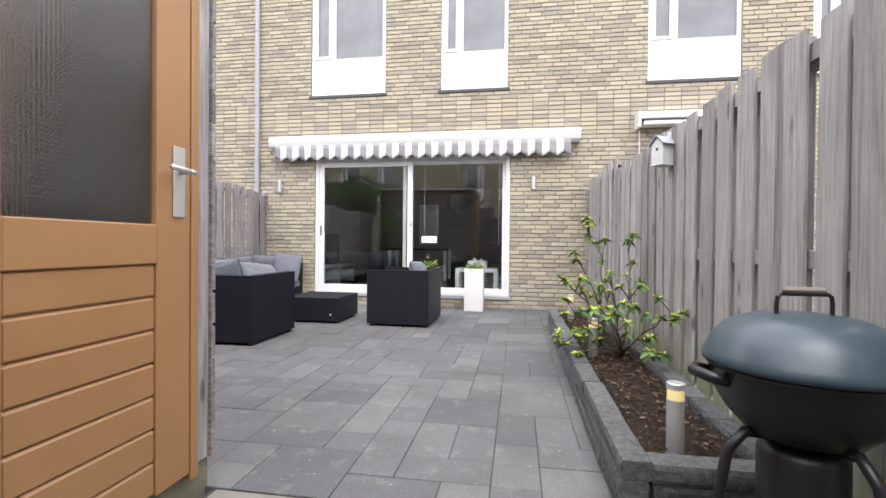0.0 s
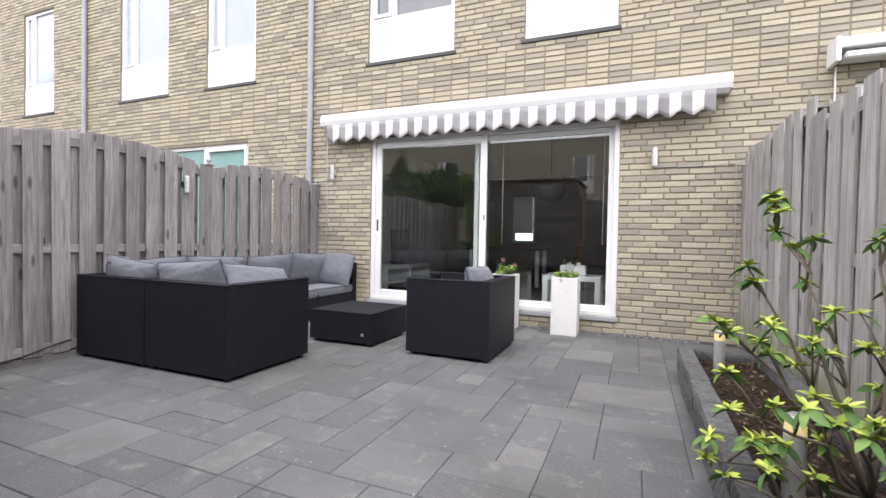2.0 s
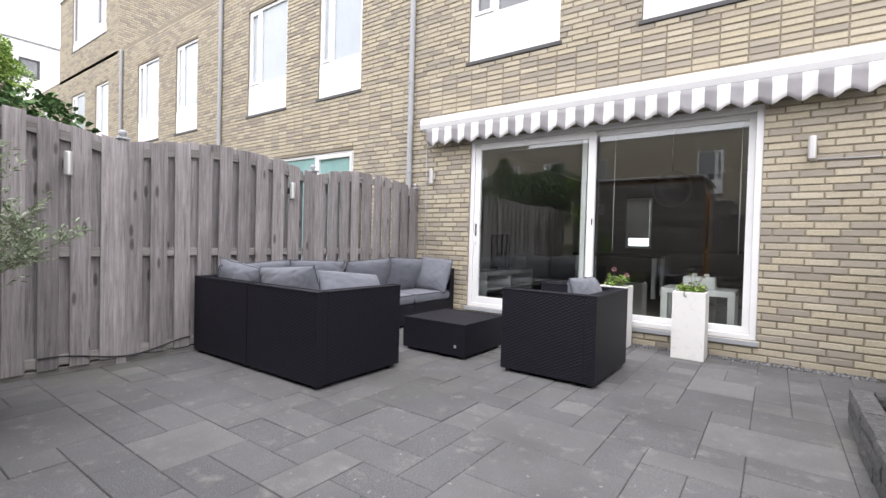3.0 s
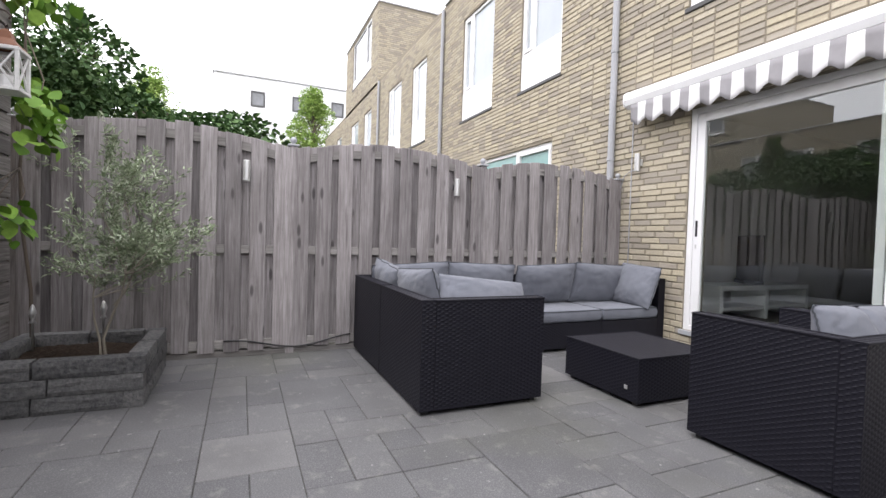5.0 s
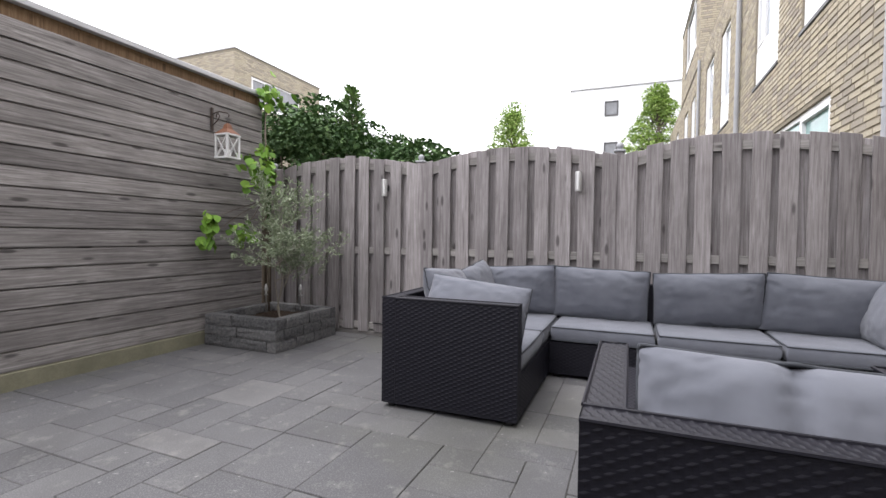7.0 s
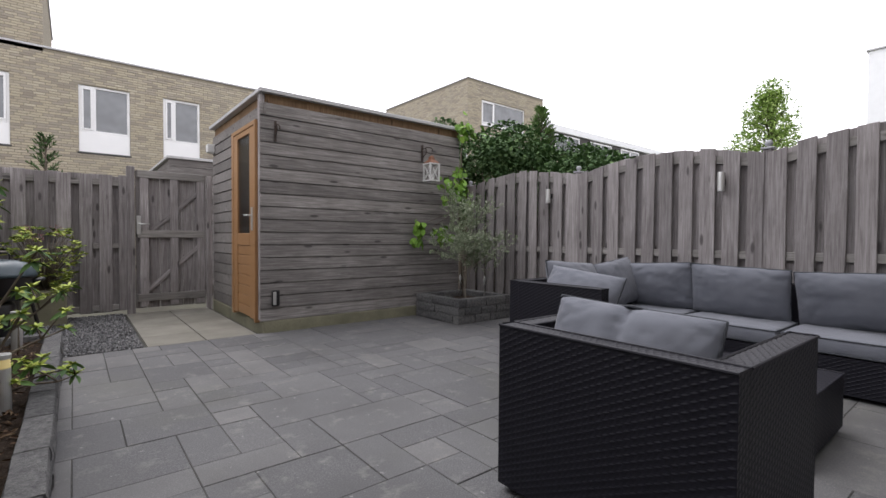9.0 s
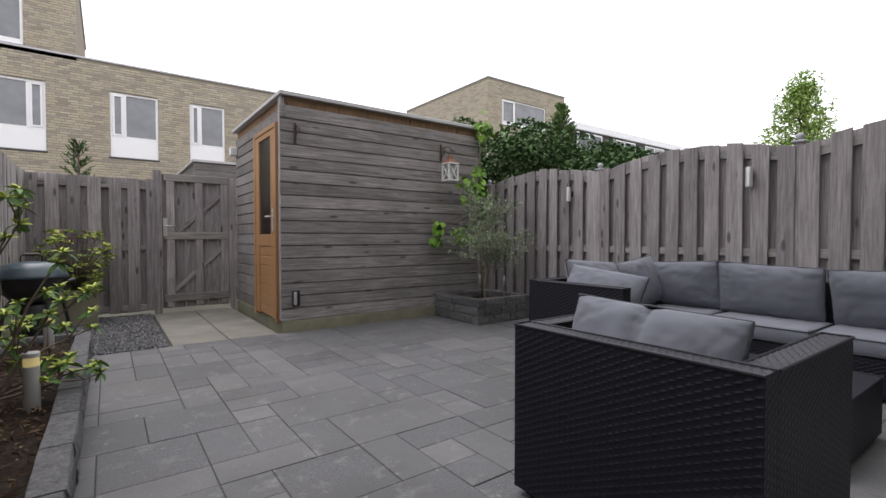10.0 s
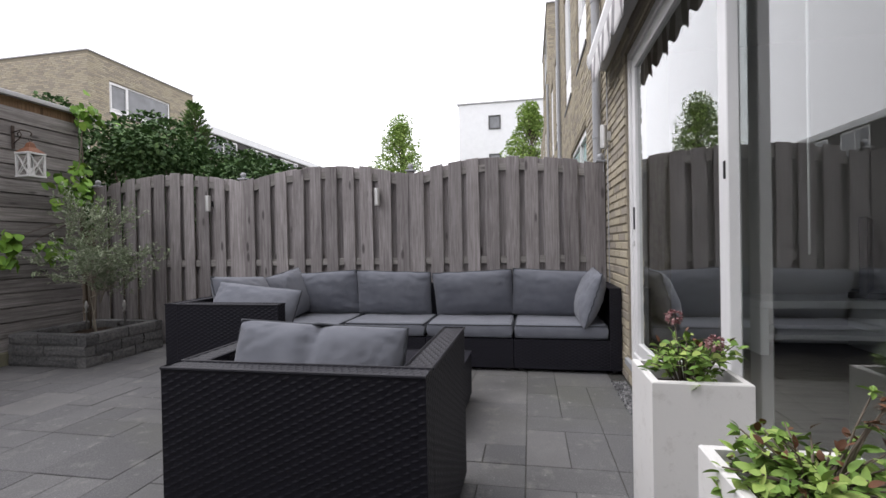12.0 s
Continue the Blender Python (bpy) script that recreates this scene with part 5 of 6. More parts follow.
# rhododendron in the bed
rh = thing("rhododendron", "sparse rhododendron with pale green shoots", "shrub", (0.98, 3.42, 0.18))
rng = random.Random(4)
wood, young, old = bmesh.new(), Leaves(41, True), Leaves(42, True)
limbs = [(190, 52, 0.72), (205, 34, 0.62), (165, 66, 0.85), (120, 70, 0.95), (95, 62, 0.8), (60, 72, 0.98), (185, 10, 0.5), (225, 8, 0.5), (-85, 12, 0.62), (-70, 30, 0.75), (250, 40, 0.55), (60, 50, 0.7)]
for az, el, ln in limbs:
    a, e = radians(az + rng.uniform(-8, 8)), radians(el)
    d = Vector((math.cos(a) * math.cos(e), math.sin(a) * math.cos(e), math.sin(e)))
    if d.x > 0:
        d.x *= 0.75
    pts = [Vector((0, 0, 0.0))]
    for k in range(1, 6):
        f = k / 5
        pts.append(d * (ln * f) + Vector((rng.uniform(-0.03, 0.03), rng.uniform(-0.03, 0.03), 0.06 * math.sin(math.pi * f) + rng.uniform(-0.02, 0.02))))
    tube(wood, pts, [0.010 * (1 - 0.7 * k / 5) for k in range(6)], 6)
    ends = [(pts[-1], d)]
    for _ in range(5):
        k = rng.randint(2, 5)
        o = Vector((rng.uniform(-1, 1), rng.uniform(-1, 1), rng.uniform(0.2, 1.0))).normalized()
        q = pts[k] + (o + d * 0.5).normalized() * rng.uniform(0.07, 0.18)
        tube(wood, [pts[k], (pts[k] + q) / 2 + Vector((0, 0, 0.01)), q], [0.005, 0.004, 0.003], 5)
        ends.append((q, o))
    for q, o in ends:
        for k in range(15):
            t = 2 * math.pi * k / 15 + rng.uniform(-0.3, 0.3)
            y_ = rng.random() < 0.76
            lf = young if y_ else old
            lf.add(q, Vector((math.cos(t), math.sin(t), rng.uniform(0.1, 1.1) if y_ else rng.uniform(-0.9, 0.0))), rng.uniform(0.032, 0.056) if y_ else rng.uniform(0.05, 0.085), rng.uniform(0.011, 0.018) if y_ else rng.uniform(0.022, 0.03), 0.25)
part("stem", wood, BARK, rh, smooth=True)
young.done("young_leaves", LIME, rh, "pale yellow-green shoots")
old.done("leaves", MIDGREEN, rh)

# potted shrub by the back fence
pot = thing("plant_pot", "square grey concrete plant pot by the back fence", "plant pot", (0.76, -0.55, 0.0))
part("pot", boxed(-0.2, 0.2, -0.2, 0.2, 0, 0.4, 0.01), CONC, pot)
sh = thing("pieris_shrub", "green shrub with reddish tips in a pot", "shrub", (0.76, -0.55, 0.4))
lf, l2, l3 = Leaves(51, True), Leaves(52, True), Leaves(53)
wood = bmesh.new()
for k in range(120):
    a, z = rng.uniform(0, 6.28), rng.uniform(-0.05, 0.72)
    r = 0.36 * math.sin(math.pi * min(1, max(0.3, z) / 0.9)) * rng.uniform(0.5, 1.05)
    q = Vector((r * math.cos(a), r * math.sin(a), z))
    tube(wood, [(0, 0, 0), q * 0.5 + Vector((0, 0, 0.04)), q], [0.008, 0.005, 0.003], 5)
    for j in range(16):
        t = rng.uniform(0, 6.28)
        (l2 if rng.random() < 0.8 else lf).add(q, (math.cos(t), math.sin(t), rng.uniform(-0.3, 0.8)), rng.uniform(0.04, 0.075), rng.uniform(0.016, 0.024))
    if z > 0.5 and rng.random() < 0.3:
        l3.ball(q + Vector((0, 0, 0.03)), (0.05, 0.05, 0.03), 40, 0.025, 0.01)
part("stem", wood, BARK, sh, smooth=True)
lf.done("leaves", MIDGREEN, sh)
l2.done("young_leaves", PIERIS, sh)
l3.done("flower_buds", PINK, sh, "reddish flower buds")

# ---- kettle barbecue ----
bbq = thing("barbecue", "kettle barbecue with a blue-grey lid and black bowl", "barbecue", (0.965, 1.17, 0))
bbq.matrix_basis = pose(0.985, 1.17, 0) @ Matrix.Diagonal((1.17, 1.17, 1.25, 1))
LID = paint("blue_grey_enamel", (0.042, 0.066, 0.082), 0.32, 0.1)
IRON = paint("dark_enamel", (0.014, 0.012, 0.013), 0.35, 0.1)
R, ZR = 0.205, 0.545
bm = bmesh.new()
lathe(bm, [(0, 0.375), (0.07, 0.38), (0.12, 0.395), (0.162, 0.44), (0.193, 0.49), (R - 0.006, ZR - 0.012), (R, ZR - 0.006), (R - 0.004, ZR), (R - 0.015, ZR), (0.17, 0.49), (0, 0.40)], 48)
part("bowl", bm, IRON, bbq, "black enamelled bowl", True)
bm = bmesh.new()
lathe(bm, [(R - 0.012, ZR + 0.002), (R + 0.007, ZR + 0.002), (R + 0.009, ZR + 0.014), (R + 0.002, ZR + 0.026), (0.192, ZR + 0.058), (0.163, ZR + 0.088), (0.115, ZR + 0.107), (0.055, ZR + 0.115), (0, ZR + 0.117)], 48)
lid = part("lid", bm, LID, bbq, "domed blue-grey lid", True)
WOODGREY = weathered_wood("grey_handle_wood", (0.12, 0.10, 0.085), (0.28, 0.25, 0.22), (0.40, 0.37, 0.33), 0)
bm = bmesh.new()
box(bm, -0.047, 0.047, -0.01, 0.01, ZR + 0.160, ZR + 0.175, 0.006)
part("handle_grip", bm, WOODGREY, lid, "weathered wooden grip")
bm = bmesh.new()
for s in (-1, 1):
    tube(bm, [(s * 0.06, 0, ZR + 0.104), (s * 0.06, 0, ZR + 0.138), (s * 0.058, 0, ZR + 0.153), (s * 0.05, 0, ZR + 0.159), (0, 0, ZR + 0.159)], 0.005, 8)
    box(bm, s * 0.06 - 0.014, s * 0.06 + 0.014, -0.011, 0.011, ZR + 0.106, ZR + 0.112, 0.002)
part("handle_bracket", bm, IRON, lid, "black metal bracket")
for s in (-1, 1):
    bm = bmesh.new()
    tube(bm, [(s * 0.175, -0.05, ZR - 0.035), (s * 0.225, -0.045, ZR - 0.025), (s * 0.245, 0, ZR - 0.022), (s * 0.225, 0.045, ZR - 0.025), (s * 0.175, 0.05, ZR - 0.035)], 0.013, 10)
    part("side_handle", bm, BLACK, bbq, "black side handle", True)
for az in (190, 285, 40):
    c_, s_ = math.cos(radians(az)), math.sin(radians(az))
    bm = bmesh.new()
    tube(bm, [(0.09 * c_, 0.09 * s_, 0.392), (0.14 * c_, 0.14 * s_, 0.396), (0.18 * c_, 0.18 * s_, 0.355), (0.215 * c_, 0.215 * s_, 0.18), (0.24 * c_, 0.24 * s_, 0.0)], 0.0125, 10)
    part("leg", bm, IRON, bbq, smooth=True)
bm = bmesh.new()
lathe(bm, [(0, 0.14), (0.088, 0.14), (0.092, 0.15), (0.092, 0.35), (0.075, 0.374), (0, 0.374)], 32)
part("ash_catcher", bm, BLACK, bbq, "black ash catcher", True)

# ---- stone planter with an olive tree ----
sp_ = thing("stone_planter", "square planter of stacked split grey stone", "planter")
PX0, PX1, PY0, PY1 = -3.94, -3.05, 1.50, 2.36
for k in range(3):
    z, e = k * 0.1, (0.05 if k % 2 else 0.0)
    ln = (0.26, 0.4, 0.33)
    stone_row(sp_, (PX0 + 0.1 - e * 2, PY1 - 0.05), (PX1 - e * 2 + 0.0, PY1 - 0.05), z, 0.1, 0.1, 31 + k, ln)
    stone_row(sp_, (PX1 - 0.05, PY0), (PX1 - 0.05, PY1 - 0.1 + e * 2), z, 0.1, 0.1, 35 + k, ln)
    stone_row(sp_, (PX0 + 0.05, PY0), (PX0 + 0.05, PY1), z, 0.1, 0.1, 39 + k, ln)
    stone_row(sp_, (PX0 + 0.1, PY0 + 0.05), (PX1 - 0.1, PY0 + 0.05), z, 0.1, 0.1, 43 + k, ln)
soil_sheet("soil", PX0 + 0.09, PX1 - 0.09, PY0 + 0.09, PY1 - 0.09, 0.22, 0.02, sp_, 30, 30)
olive = thing("olive_tree", "small olive tree with silvery leaves", "tree", (-3.42, 2.09, 0.2))
rng = random.Random(15)
wood, lf = bmesh.new(), Leaves(16)


def twig(p, d, ln, r, depth):
    """A branch with its side twigs, reaching towards the light."""
    if depth > 1 and (p.y < -0.26 or abs(p.x) > 0.45 or p.z < 0.25):
        return
    pts = [p]
    for k in range(4):
        d = (d + Vector((rng.uniform(-0.3, 0.3), rng.uniform(-0.3, 0.3), rng.uniform(-0.1, 0.22))) + Vector((0, 0.03, 0))).normalized()
        pts.append(pts[-1] + d * ln / 4)
    tube(wood, pts, [r * (1 - 0.14 * k) for k in range(5)], 6 if depth < 2 else 4, False)
    if depth >= 2:
        for q in pts[1:]:
            for _ in range(6):
                o = (d + Vector((rng.uniform(-1.2, 1.2), rng.uniform(-1.2, 1.2), rng.uniform(-0.8, 1.2)))).normalized()
                lf.add(q + Vector((rng.uniform(-0.02, 0.02), rng.uniform(-0.02, 0.02), rng.uniform(-0.02, 0.02))), o, rng.uniform(0.028, 0.05), rng.uniform(0.008, 0.013), 0.1)
    if depth < 3:
        for _ in range((5, 4, 4)[depth]):
            k = rng.randint(1 if depth else 3, 4)
            o = (d * 0.6 + Vector((rng.uniform(-1, 1), rng.uniform(-0.85, 1.05), rng.uniform(-0.35, 0.7)))).normalized()
            twig(pts[k], o, ln * rng.uniform(0.55, 0.8), r * 0.5, depth + 1)


twig(Vector((0, 0, 0)), Vector((0.05, 0.22, 1)), 0.62, 0.010, 0)
twig(Vector((-0.02, -0.03, 0)), Vector((-0.12, 0.14, 1)), 0.54, 0.008, 0)
twig(Vector((0.0, 0.04, 0.35)), Vector((0.1, 0.6, 0.8)), 0.4, 0.007, 1)
part("trunk", wood, paint("pale_olive_bark", (0.30, 0.27, 0.22), 0.9, 0.2, bump=0.5), olive, smooth=True)
lf.done("leaves", OLIVE, olive, "narrow silvery green leaves")
for x, y in ((-3.72, 1.62), (-3.84, 1.98)):
    sk = thing("garden_torch", "small brass garden stake in the stone planter", "garden stake", (x, y, 0.2), group="garden stakes")
    bm = bmesh.new()
    lathe(bm, [(0, 0), (0.007, 0), (0.007, 0.2), (0.02, 0.205), (0.008, 0.225), (0.015, 0.25), (0.022, 0.27), (0.012, 0.31), (0, 0.33)], 12)
    part("stake", bm, STEEL, sk, smooth=True)
# ---- small things on shed and fences ----
for y, z in ((2.90, 1.55), (4.815, 1.55)):
    fl = thing("fence_lamp", "small steel cylinder lamp on the fence", "wall lamp", (LEFT + 0.002, y, z), group="fence lamps")
    part("mount", boxed(-0.005, 0.035, -0.02, 0.02, -0.03, 0.03, 0.003), BLACK, fl)
    bm = bmesh.new()
    lathe(bm, [(0, -0.085), (0.026, -0.085), (0.028, -0.08), (0.028, 0.08), (0.026, 0.085), (0, 0.085)], 20, pose(0.058, 0, 0))
    part("cylinder", bm, STEEL, fl)
cable("cable", "black cable along the foot of the fence", [(LEFT + 0.012 + 0.004 * math.sin(9 * q), 2.75 + 1.05 * q, 0.10 + 0.035 * math.cos(2 * math.pi * q) + 0.012 * math.sin(7 * q)) for q in [k / 24 for k in range(25)]], 0.006, BLACK)
kn = thing("knot_hole", "round dark knot hole plug in a fence board", "knot", (LEFT - 0.0125, 5.244, 0.99))
bm = bmesh.new()
lathe(bm, [(0, 0), (0.017, 0), (0.015, 0.012), (0, 0.012)], 14, pose(0, 0, 0, 0, 90))
part("plug", bm, BLACK, kn)
# birdhouse on the tall post
bh = thing("birdhouse", "small white wooden birdhouse with a grey roof", "birdhouse", (RIGHT - 0.12, 3.66, 1.5))
BW = paint("white_washed_wood", (0.66, 0.66, 0.65), 0.7, 0.15)
BR = paint("blue_grey_roof", (0.36, 0.40, 0.43), 0.6, 0.12)
bm = bmesh.new()
w, d, h = 0.062, 0.075, 0.17
vs = [bm.verts.new(p) for p in ((-w, -d, 0), (w, -d, 0), (w, -d, h), (0, -d, h + 0.06), (-w, -d, h), (-w, d, 0), (w, d, 0), (w, d, h), (0, d, h + 0.06), (-w, d, h))]
for q in ((0, 1, 2, 3, 4), (9, 8, 7, 6, 5), (0, 5, 6, 1), (1, 6, 7, 2), (4, 9, 5, 0), (2, 7, 8, 3), (3, 8, 9, 4)):
    bm.faces.new([vs[i] for i in q])
bmesh.ops.recalc_face_normals(bm, faces=bm.faces[:])
part("box", bm, BW, bh)
for s in (-1, 1):
    bm = boxed(0, 0.115, -d - 0.02, d + 0.02, 0, 0.01, 0.002)
    r = part("roof_board", bm, BR, bh, "grey roof board")
    r.matrix_basis = pose(0, 0, h + 0.075, 0, 44, 0) if s > 0 else pose(0, 0, h + 0.075, 0, 0, 180) @ pose(0, 0, 0, 0, 44, 0)
bm = bmesh.new()
lathe(bm, [(0, 0), (0.014, 0), (0.014, 0.003), (0, 0.003)], 14, pose(0, -d, 0.13, 90))
part("hole", bm, BLACK, bh, "round entrance hole")
part("floor_board", boxed(-w - 0.008, w + 0.008, -d - 0.008, d + 0.008, -0.012, -0.001, 0.002), BW, bh)
bh.matrix_basis = pose(RIGHT - 0.06, 3.13, 1.575, 0, 0, -58) @ Matrix.Scale(0.78, 4)
part("backboard", boxed(-0.03, 0.03, d, d + 0.04, 0.02, 0.3, 0.003), BW, bh)

# lantern on its iron bracket
IRONB = paint("rusty_iron", (0.05, 0.032, 0.025), 0.7, 0.2)


def bracket(x, z, arm):
    b = thing("wall_hook", "dark scrolled iron hook on the shed wall", "hook", (x, SHY, z), group="iron hooks")
    part("plate", boxed(-0.012, 0.012, -0.008, 0.008, -0.1, 0.12, 0.002), IRONB, b)
    bm = bmesh.new()
    tube(bm, [(0, 0.004, 0.06), (0, arm * 0.5, 0.075), (0, arm, 0.05), (0, arm + 0.02, 0.03), (0, arm + 0.01, 0.01)], 0.006, 6)
    tube(bm, [(0, 0.004, -0.05), (0, arm * 0.35, -0.01), (0, arm * 0.5, 0.03), (0, arm * 0.4, 0.06), (0, arm * 0.28, 0.045), (0, arm * 0.3, 0.02)], 0.005, 6)
    part("scroll", bm, IRONB, b, smooth=True)


bracket(-3.15, 2.15, 0.2)
bracket(-1.20, 2.15, 0.12)
la = thing("lantern", "white wooden lantern with a rusty roof hanging from a hook", "lantern", (-3.15, SHY + 0.2, 1.765))
bm = bmesh.new()
a = 0.07
for x in (-a, a):
    for y in (-a, a):
        box(bm, x - 0.009, x + 0.009, y - 0.009, y + 0.009, 0.015, 0.225, 0.002)
for z in (0.0, 0.215):
    for s in (-1, 1):
        box(bm, -a - 0.012, a + 0.012, s * a - 0.012, s * a + 0.012, z, z + 0.018, 0.002)
        box(bm, s * a - 0.012, s * a + 0.012, -a + 0.012, a - 0.012, z, z + 0.018, 0.002)
box(bm, -a, a, -a, a, 0.002, 0.012)
part("frame", bm, BW, la, "white-washed wooden frame")
for k in range(4):
    bm = bmesh.new()
    for s in (-1, 1):
        tube(bm, [(s * (a - 0.01), -a, 0.02), (-s * (a - 0.01), -a, 0.212)], 0.006, 4)
    c_ = part("cross_brace", bm, BW, la)
    c_.matrix_basis = pose(0, 0, 0, 0, 0, 90 * k)
bm = bmesh.new()
lathe(bm, [(0.11, 0.234), (0.1, 0.245), (0.045, 0.285), (0.04, 0.3), (0.03, 0.325), (0.008, 0.34), (0, 0.342)], 4, pose(0, 0, 0, 0, 0, 45))
part("roof", bm, paint("rusted_roof", (0.19, 0.075, 0.035), 0.7, 0.2), la, "rusty metal roof")
bm = bmesh.new()
tube(bm, [(0, 0, 0.34), (0.02, 0, 0.355), (0, 0, 0.37), (-0.02, 0, 0.355), (0, 0, 0.34)], 0.003, 6)
part("ring", bm, IRONB, la)
bm = bmesh.new()
lathe(bm, [(0, 0.013), (0.03, 0.013), (0.03, 0.09), (0, 0.09)], 16)
part("candle", bm, WHITE, la, "pale candle")
# power outlet and small boxes
ou = thing("outdoor_socket", "black and steel outdoor socket on the shed", "socket", (-1.20, SHY - 0.012, 0.37))
part("plate", boxed(-0.04, 0.04, 0, 0.02, -0.085, 0.085, 0.004), BLACK, ou)
part("cover", boxed(0.0, 0.032, 0.02, 0.04, -0.07, 0.07, 0.004), STEEL, ou)
sl = thing("shed_lamp", "small pale lamp on the side of the shed", "wall lamp", (SHX - 0.035, -0.70, 2.27))
part("housing", boxed(0, 0.1, -0.05, 0.05, -0.06, 0.06, 0.01), BW, sl)
# grape vine on the shed corner
vine = thing("grape_vine", "grape vine trained up the shed corner", "climbing plant", (-3.78, 1.60, 0.22))
rng = random.Random(61)
wood, lf = bmesh.new(), Leaves(62, True)
stem = [Vector((0, 0, 0)), Vector((-0.03, -0.02, 0.4)), Vector((0.02, -0.05, 0.8)), Vector((0.03, -0.06, 1.2)), Vector((-0.02, -0.06, 1.6)), Vector((0.0, -0.05, 2.1)), Vector((-0.1, -0.1, 2.4))]
tube(wood, stem, [0.012, 0.011, 0.01, 0.009, 0.008, 0.006, 0.004], 7)
for (cx, cy, cz), (rx, ry, rz), n in (((0.27, 0.1, 1.50), (0.24, 0.1, 0.2), 75), ((0.77, 0.0, 0.96), (0.12, 0.06, 0.1), 30), ((0.80, 0.0, 0.78), (0.1, 0.06, 0.08), 20), ((0.42, 0.04, 0.86), (0.13, 0.07, 0.13), 26), ((-0.05, -0.05, 2.36), (0.22, 0.16, 0.14), 60), ((0.08, -0.02, 1.75), (0.1, 0.06, 0.1), 12)):
    tube(wood, [stem[3] if cz < 1.3 else stem[5], Vector((cx * 0.6, cy, (cz + (1.2 if cz < 1.3 else 2.0)) / 2)), Vector((cx, cy, cz))], [0.005, 0.004, 0.003], 5)
    for _ in range(n):
        p = Vector((cx + rng.gauss(0, 0.5) * rx, cy + rng.gauss(0, 0.5) * ry, cz + rng.gauss(0, 0.5) * rz))
        L_ = rng.uniform(0.06, 0.105)
        lf.add(p, (rng.uniform(-0.7, 0.7), rng.uniform(0.0, 0.7), rng.uniform(-1.0, -0.1)), L_, L_ * rng.uniform(0.8, 1.05), 0.1)
part("stem", wood, BARK, vine, smooth=True)
lf.done("leaves", VINE, vine, "broad bright green vine leaves")

# ---- gravel, path slabs ----
tagged(part("floor_path_bed", boxed(SHX, RIGHT, -0.95, 1.5, -0.09, -0.012), sm.m), "sand bed under path and gravel", "ground", kind="structure")
path = tagged(thing("floor_path", "pale concrete slabs between gate and patio", "path", kind="structure"))
ps = Mat("pale_concrete_slab", 0.85, spec=0.2)
pw = ps.n.new("ShaderNodeNewGeometry").outputs["Position"]
ps.color(ps.mix(ps.ramp(ps.noise(pw, 2.5, 6), [(0.35, 0.0), (0.7, 0.7)]), ps.ramp(ps.random(), [(0.0, (0.19, 0.18, 0.155)), (1.0, (0.25, 0.24, 0.21))]), (0.13, 0.125, 0.105)))
ps.bump(ps.noise(pw, 120, 4), 0.3, 0.004)
for i, (a, b) in enumerate(((SHX + 0.03, -0.53), (-0.525, -0.03))):
    y = -0.86
    for j, ln in enumerate((0.6, 0.6, 0.6, 0.505) if i == 0 else (0.6, 0.6, 0.6, 0.505)):
        o = part("slab", boxed(a, b - 0.006, y, y + ln - 0.006, -0.05, 0.0, 0.003), ps.m, path)
        y += ln
gv = Mat("grey_gravel", 0.85, spec=0.3)
gv.color(gv.ramp(gv.island(), [(0.0, (0.07, 0.07, 0.075)), (0.6, (0.16, 0.16, 0.165)), (1.0, (0.30, 0.30, 0.30))]))


def gravel(name, x0, x1, y0, y1, z, n, seed, label):
    rng = random.Random(seed)
    V, F = [], []
    for _ in range(n):
        c = Vector((rng.uniform(x0, x1), rng.uniform(y0, y1), z + rng.uniform(-0.004, 0.008)))
        s = rng.uniform(0.008, 0.019)
        R_ = Euler((rng.uniform(0, 6), rng.uniform(0, 6), rng.uniform(0, 6))).to_matrix()
        i = len(V)
        for q in ((1, 0, 0), (-1, 0, 0), (0, 0.8, 0), (0, -0.8, 0), (0, 0, 0.55), (0, 0, -0.55)):
            V.append(tuple(c + R_ @ (Vector(q) * s * rng.uniform(0.7, 1.2))))
        F += [(i + a, i + b, i + d) for a, b, d in ((0, 2, 4), (2, 1, 4), (1, 3, 4), (3, 0, 4), (2, 0, 5), (1, 2, 5), (3, 1, 5), (0, 3, 5))]
    me = bpy.data.meshes.new(name)
    me.from_pydata(V, [], F)
    me.materials.append(gv.m)
    return tagged(new(name, me), label, "gravel", kind="stuff")


gravel("gravel", 0.0, RIGHT - 0.03, -0.86, 1.43, 0.0, 16000, 5, "grey crushed gravel beside the path")
gravel("gravel", -3.2, 0.9, 6.9, 7.0, 0.0, 3500, 7, "grey gravel strip along the house wall")

# ---- beyond the fences ----
hedge = thing("ivy_hedge", "dense dark ivy covering over the neighbour's fence", "hedge", (0, 0, 0))
lf = Leaves(71)
rng = random.Random(72)
bm = bmesh.new()
for k in range(110):
    y = rng.uniform(-0.9, 2.9)
    top = 3.15 - max(0, y - 0.5) * 0.42
    c_ = Vector((rng.uniform(-6.7, -4.55), y, rng.uniform(1.5, top - 0.15)))
    s = rng.uniform(0.18, 0.42)
    lf.ball(c_, (s, s, s * 0.8), round(330 * s / 0.3), 0.062, 0.052)
for k in range(14):
    y = rng.uniform(-0.5, 2.4)
    tube(bm, [(-5.4, y, -0.1), (-5.3, y + 0.1, 1.2), (-5.2, y, 2.2)], [0.03, 0.02, 0.01], 6)
box(bm, -6.0, -5.6, -0.8, 2.3, -0.1, 1.9)
part("stem", bm, BARK, hedge)
lf.done("leaves", DEEP, hedge, "dark glossy ivy leaves")


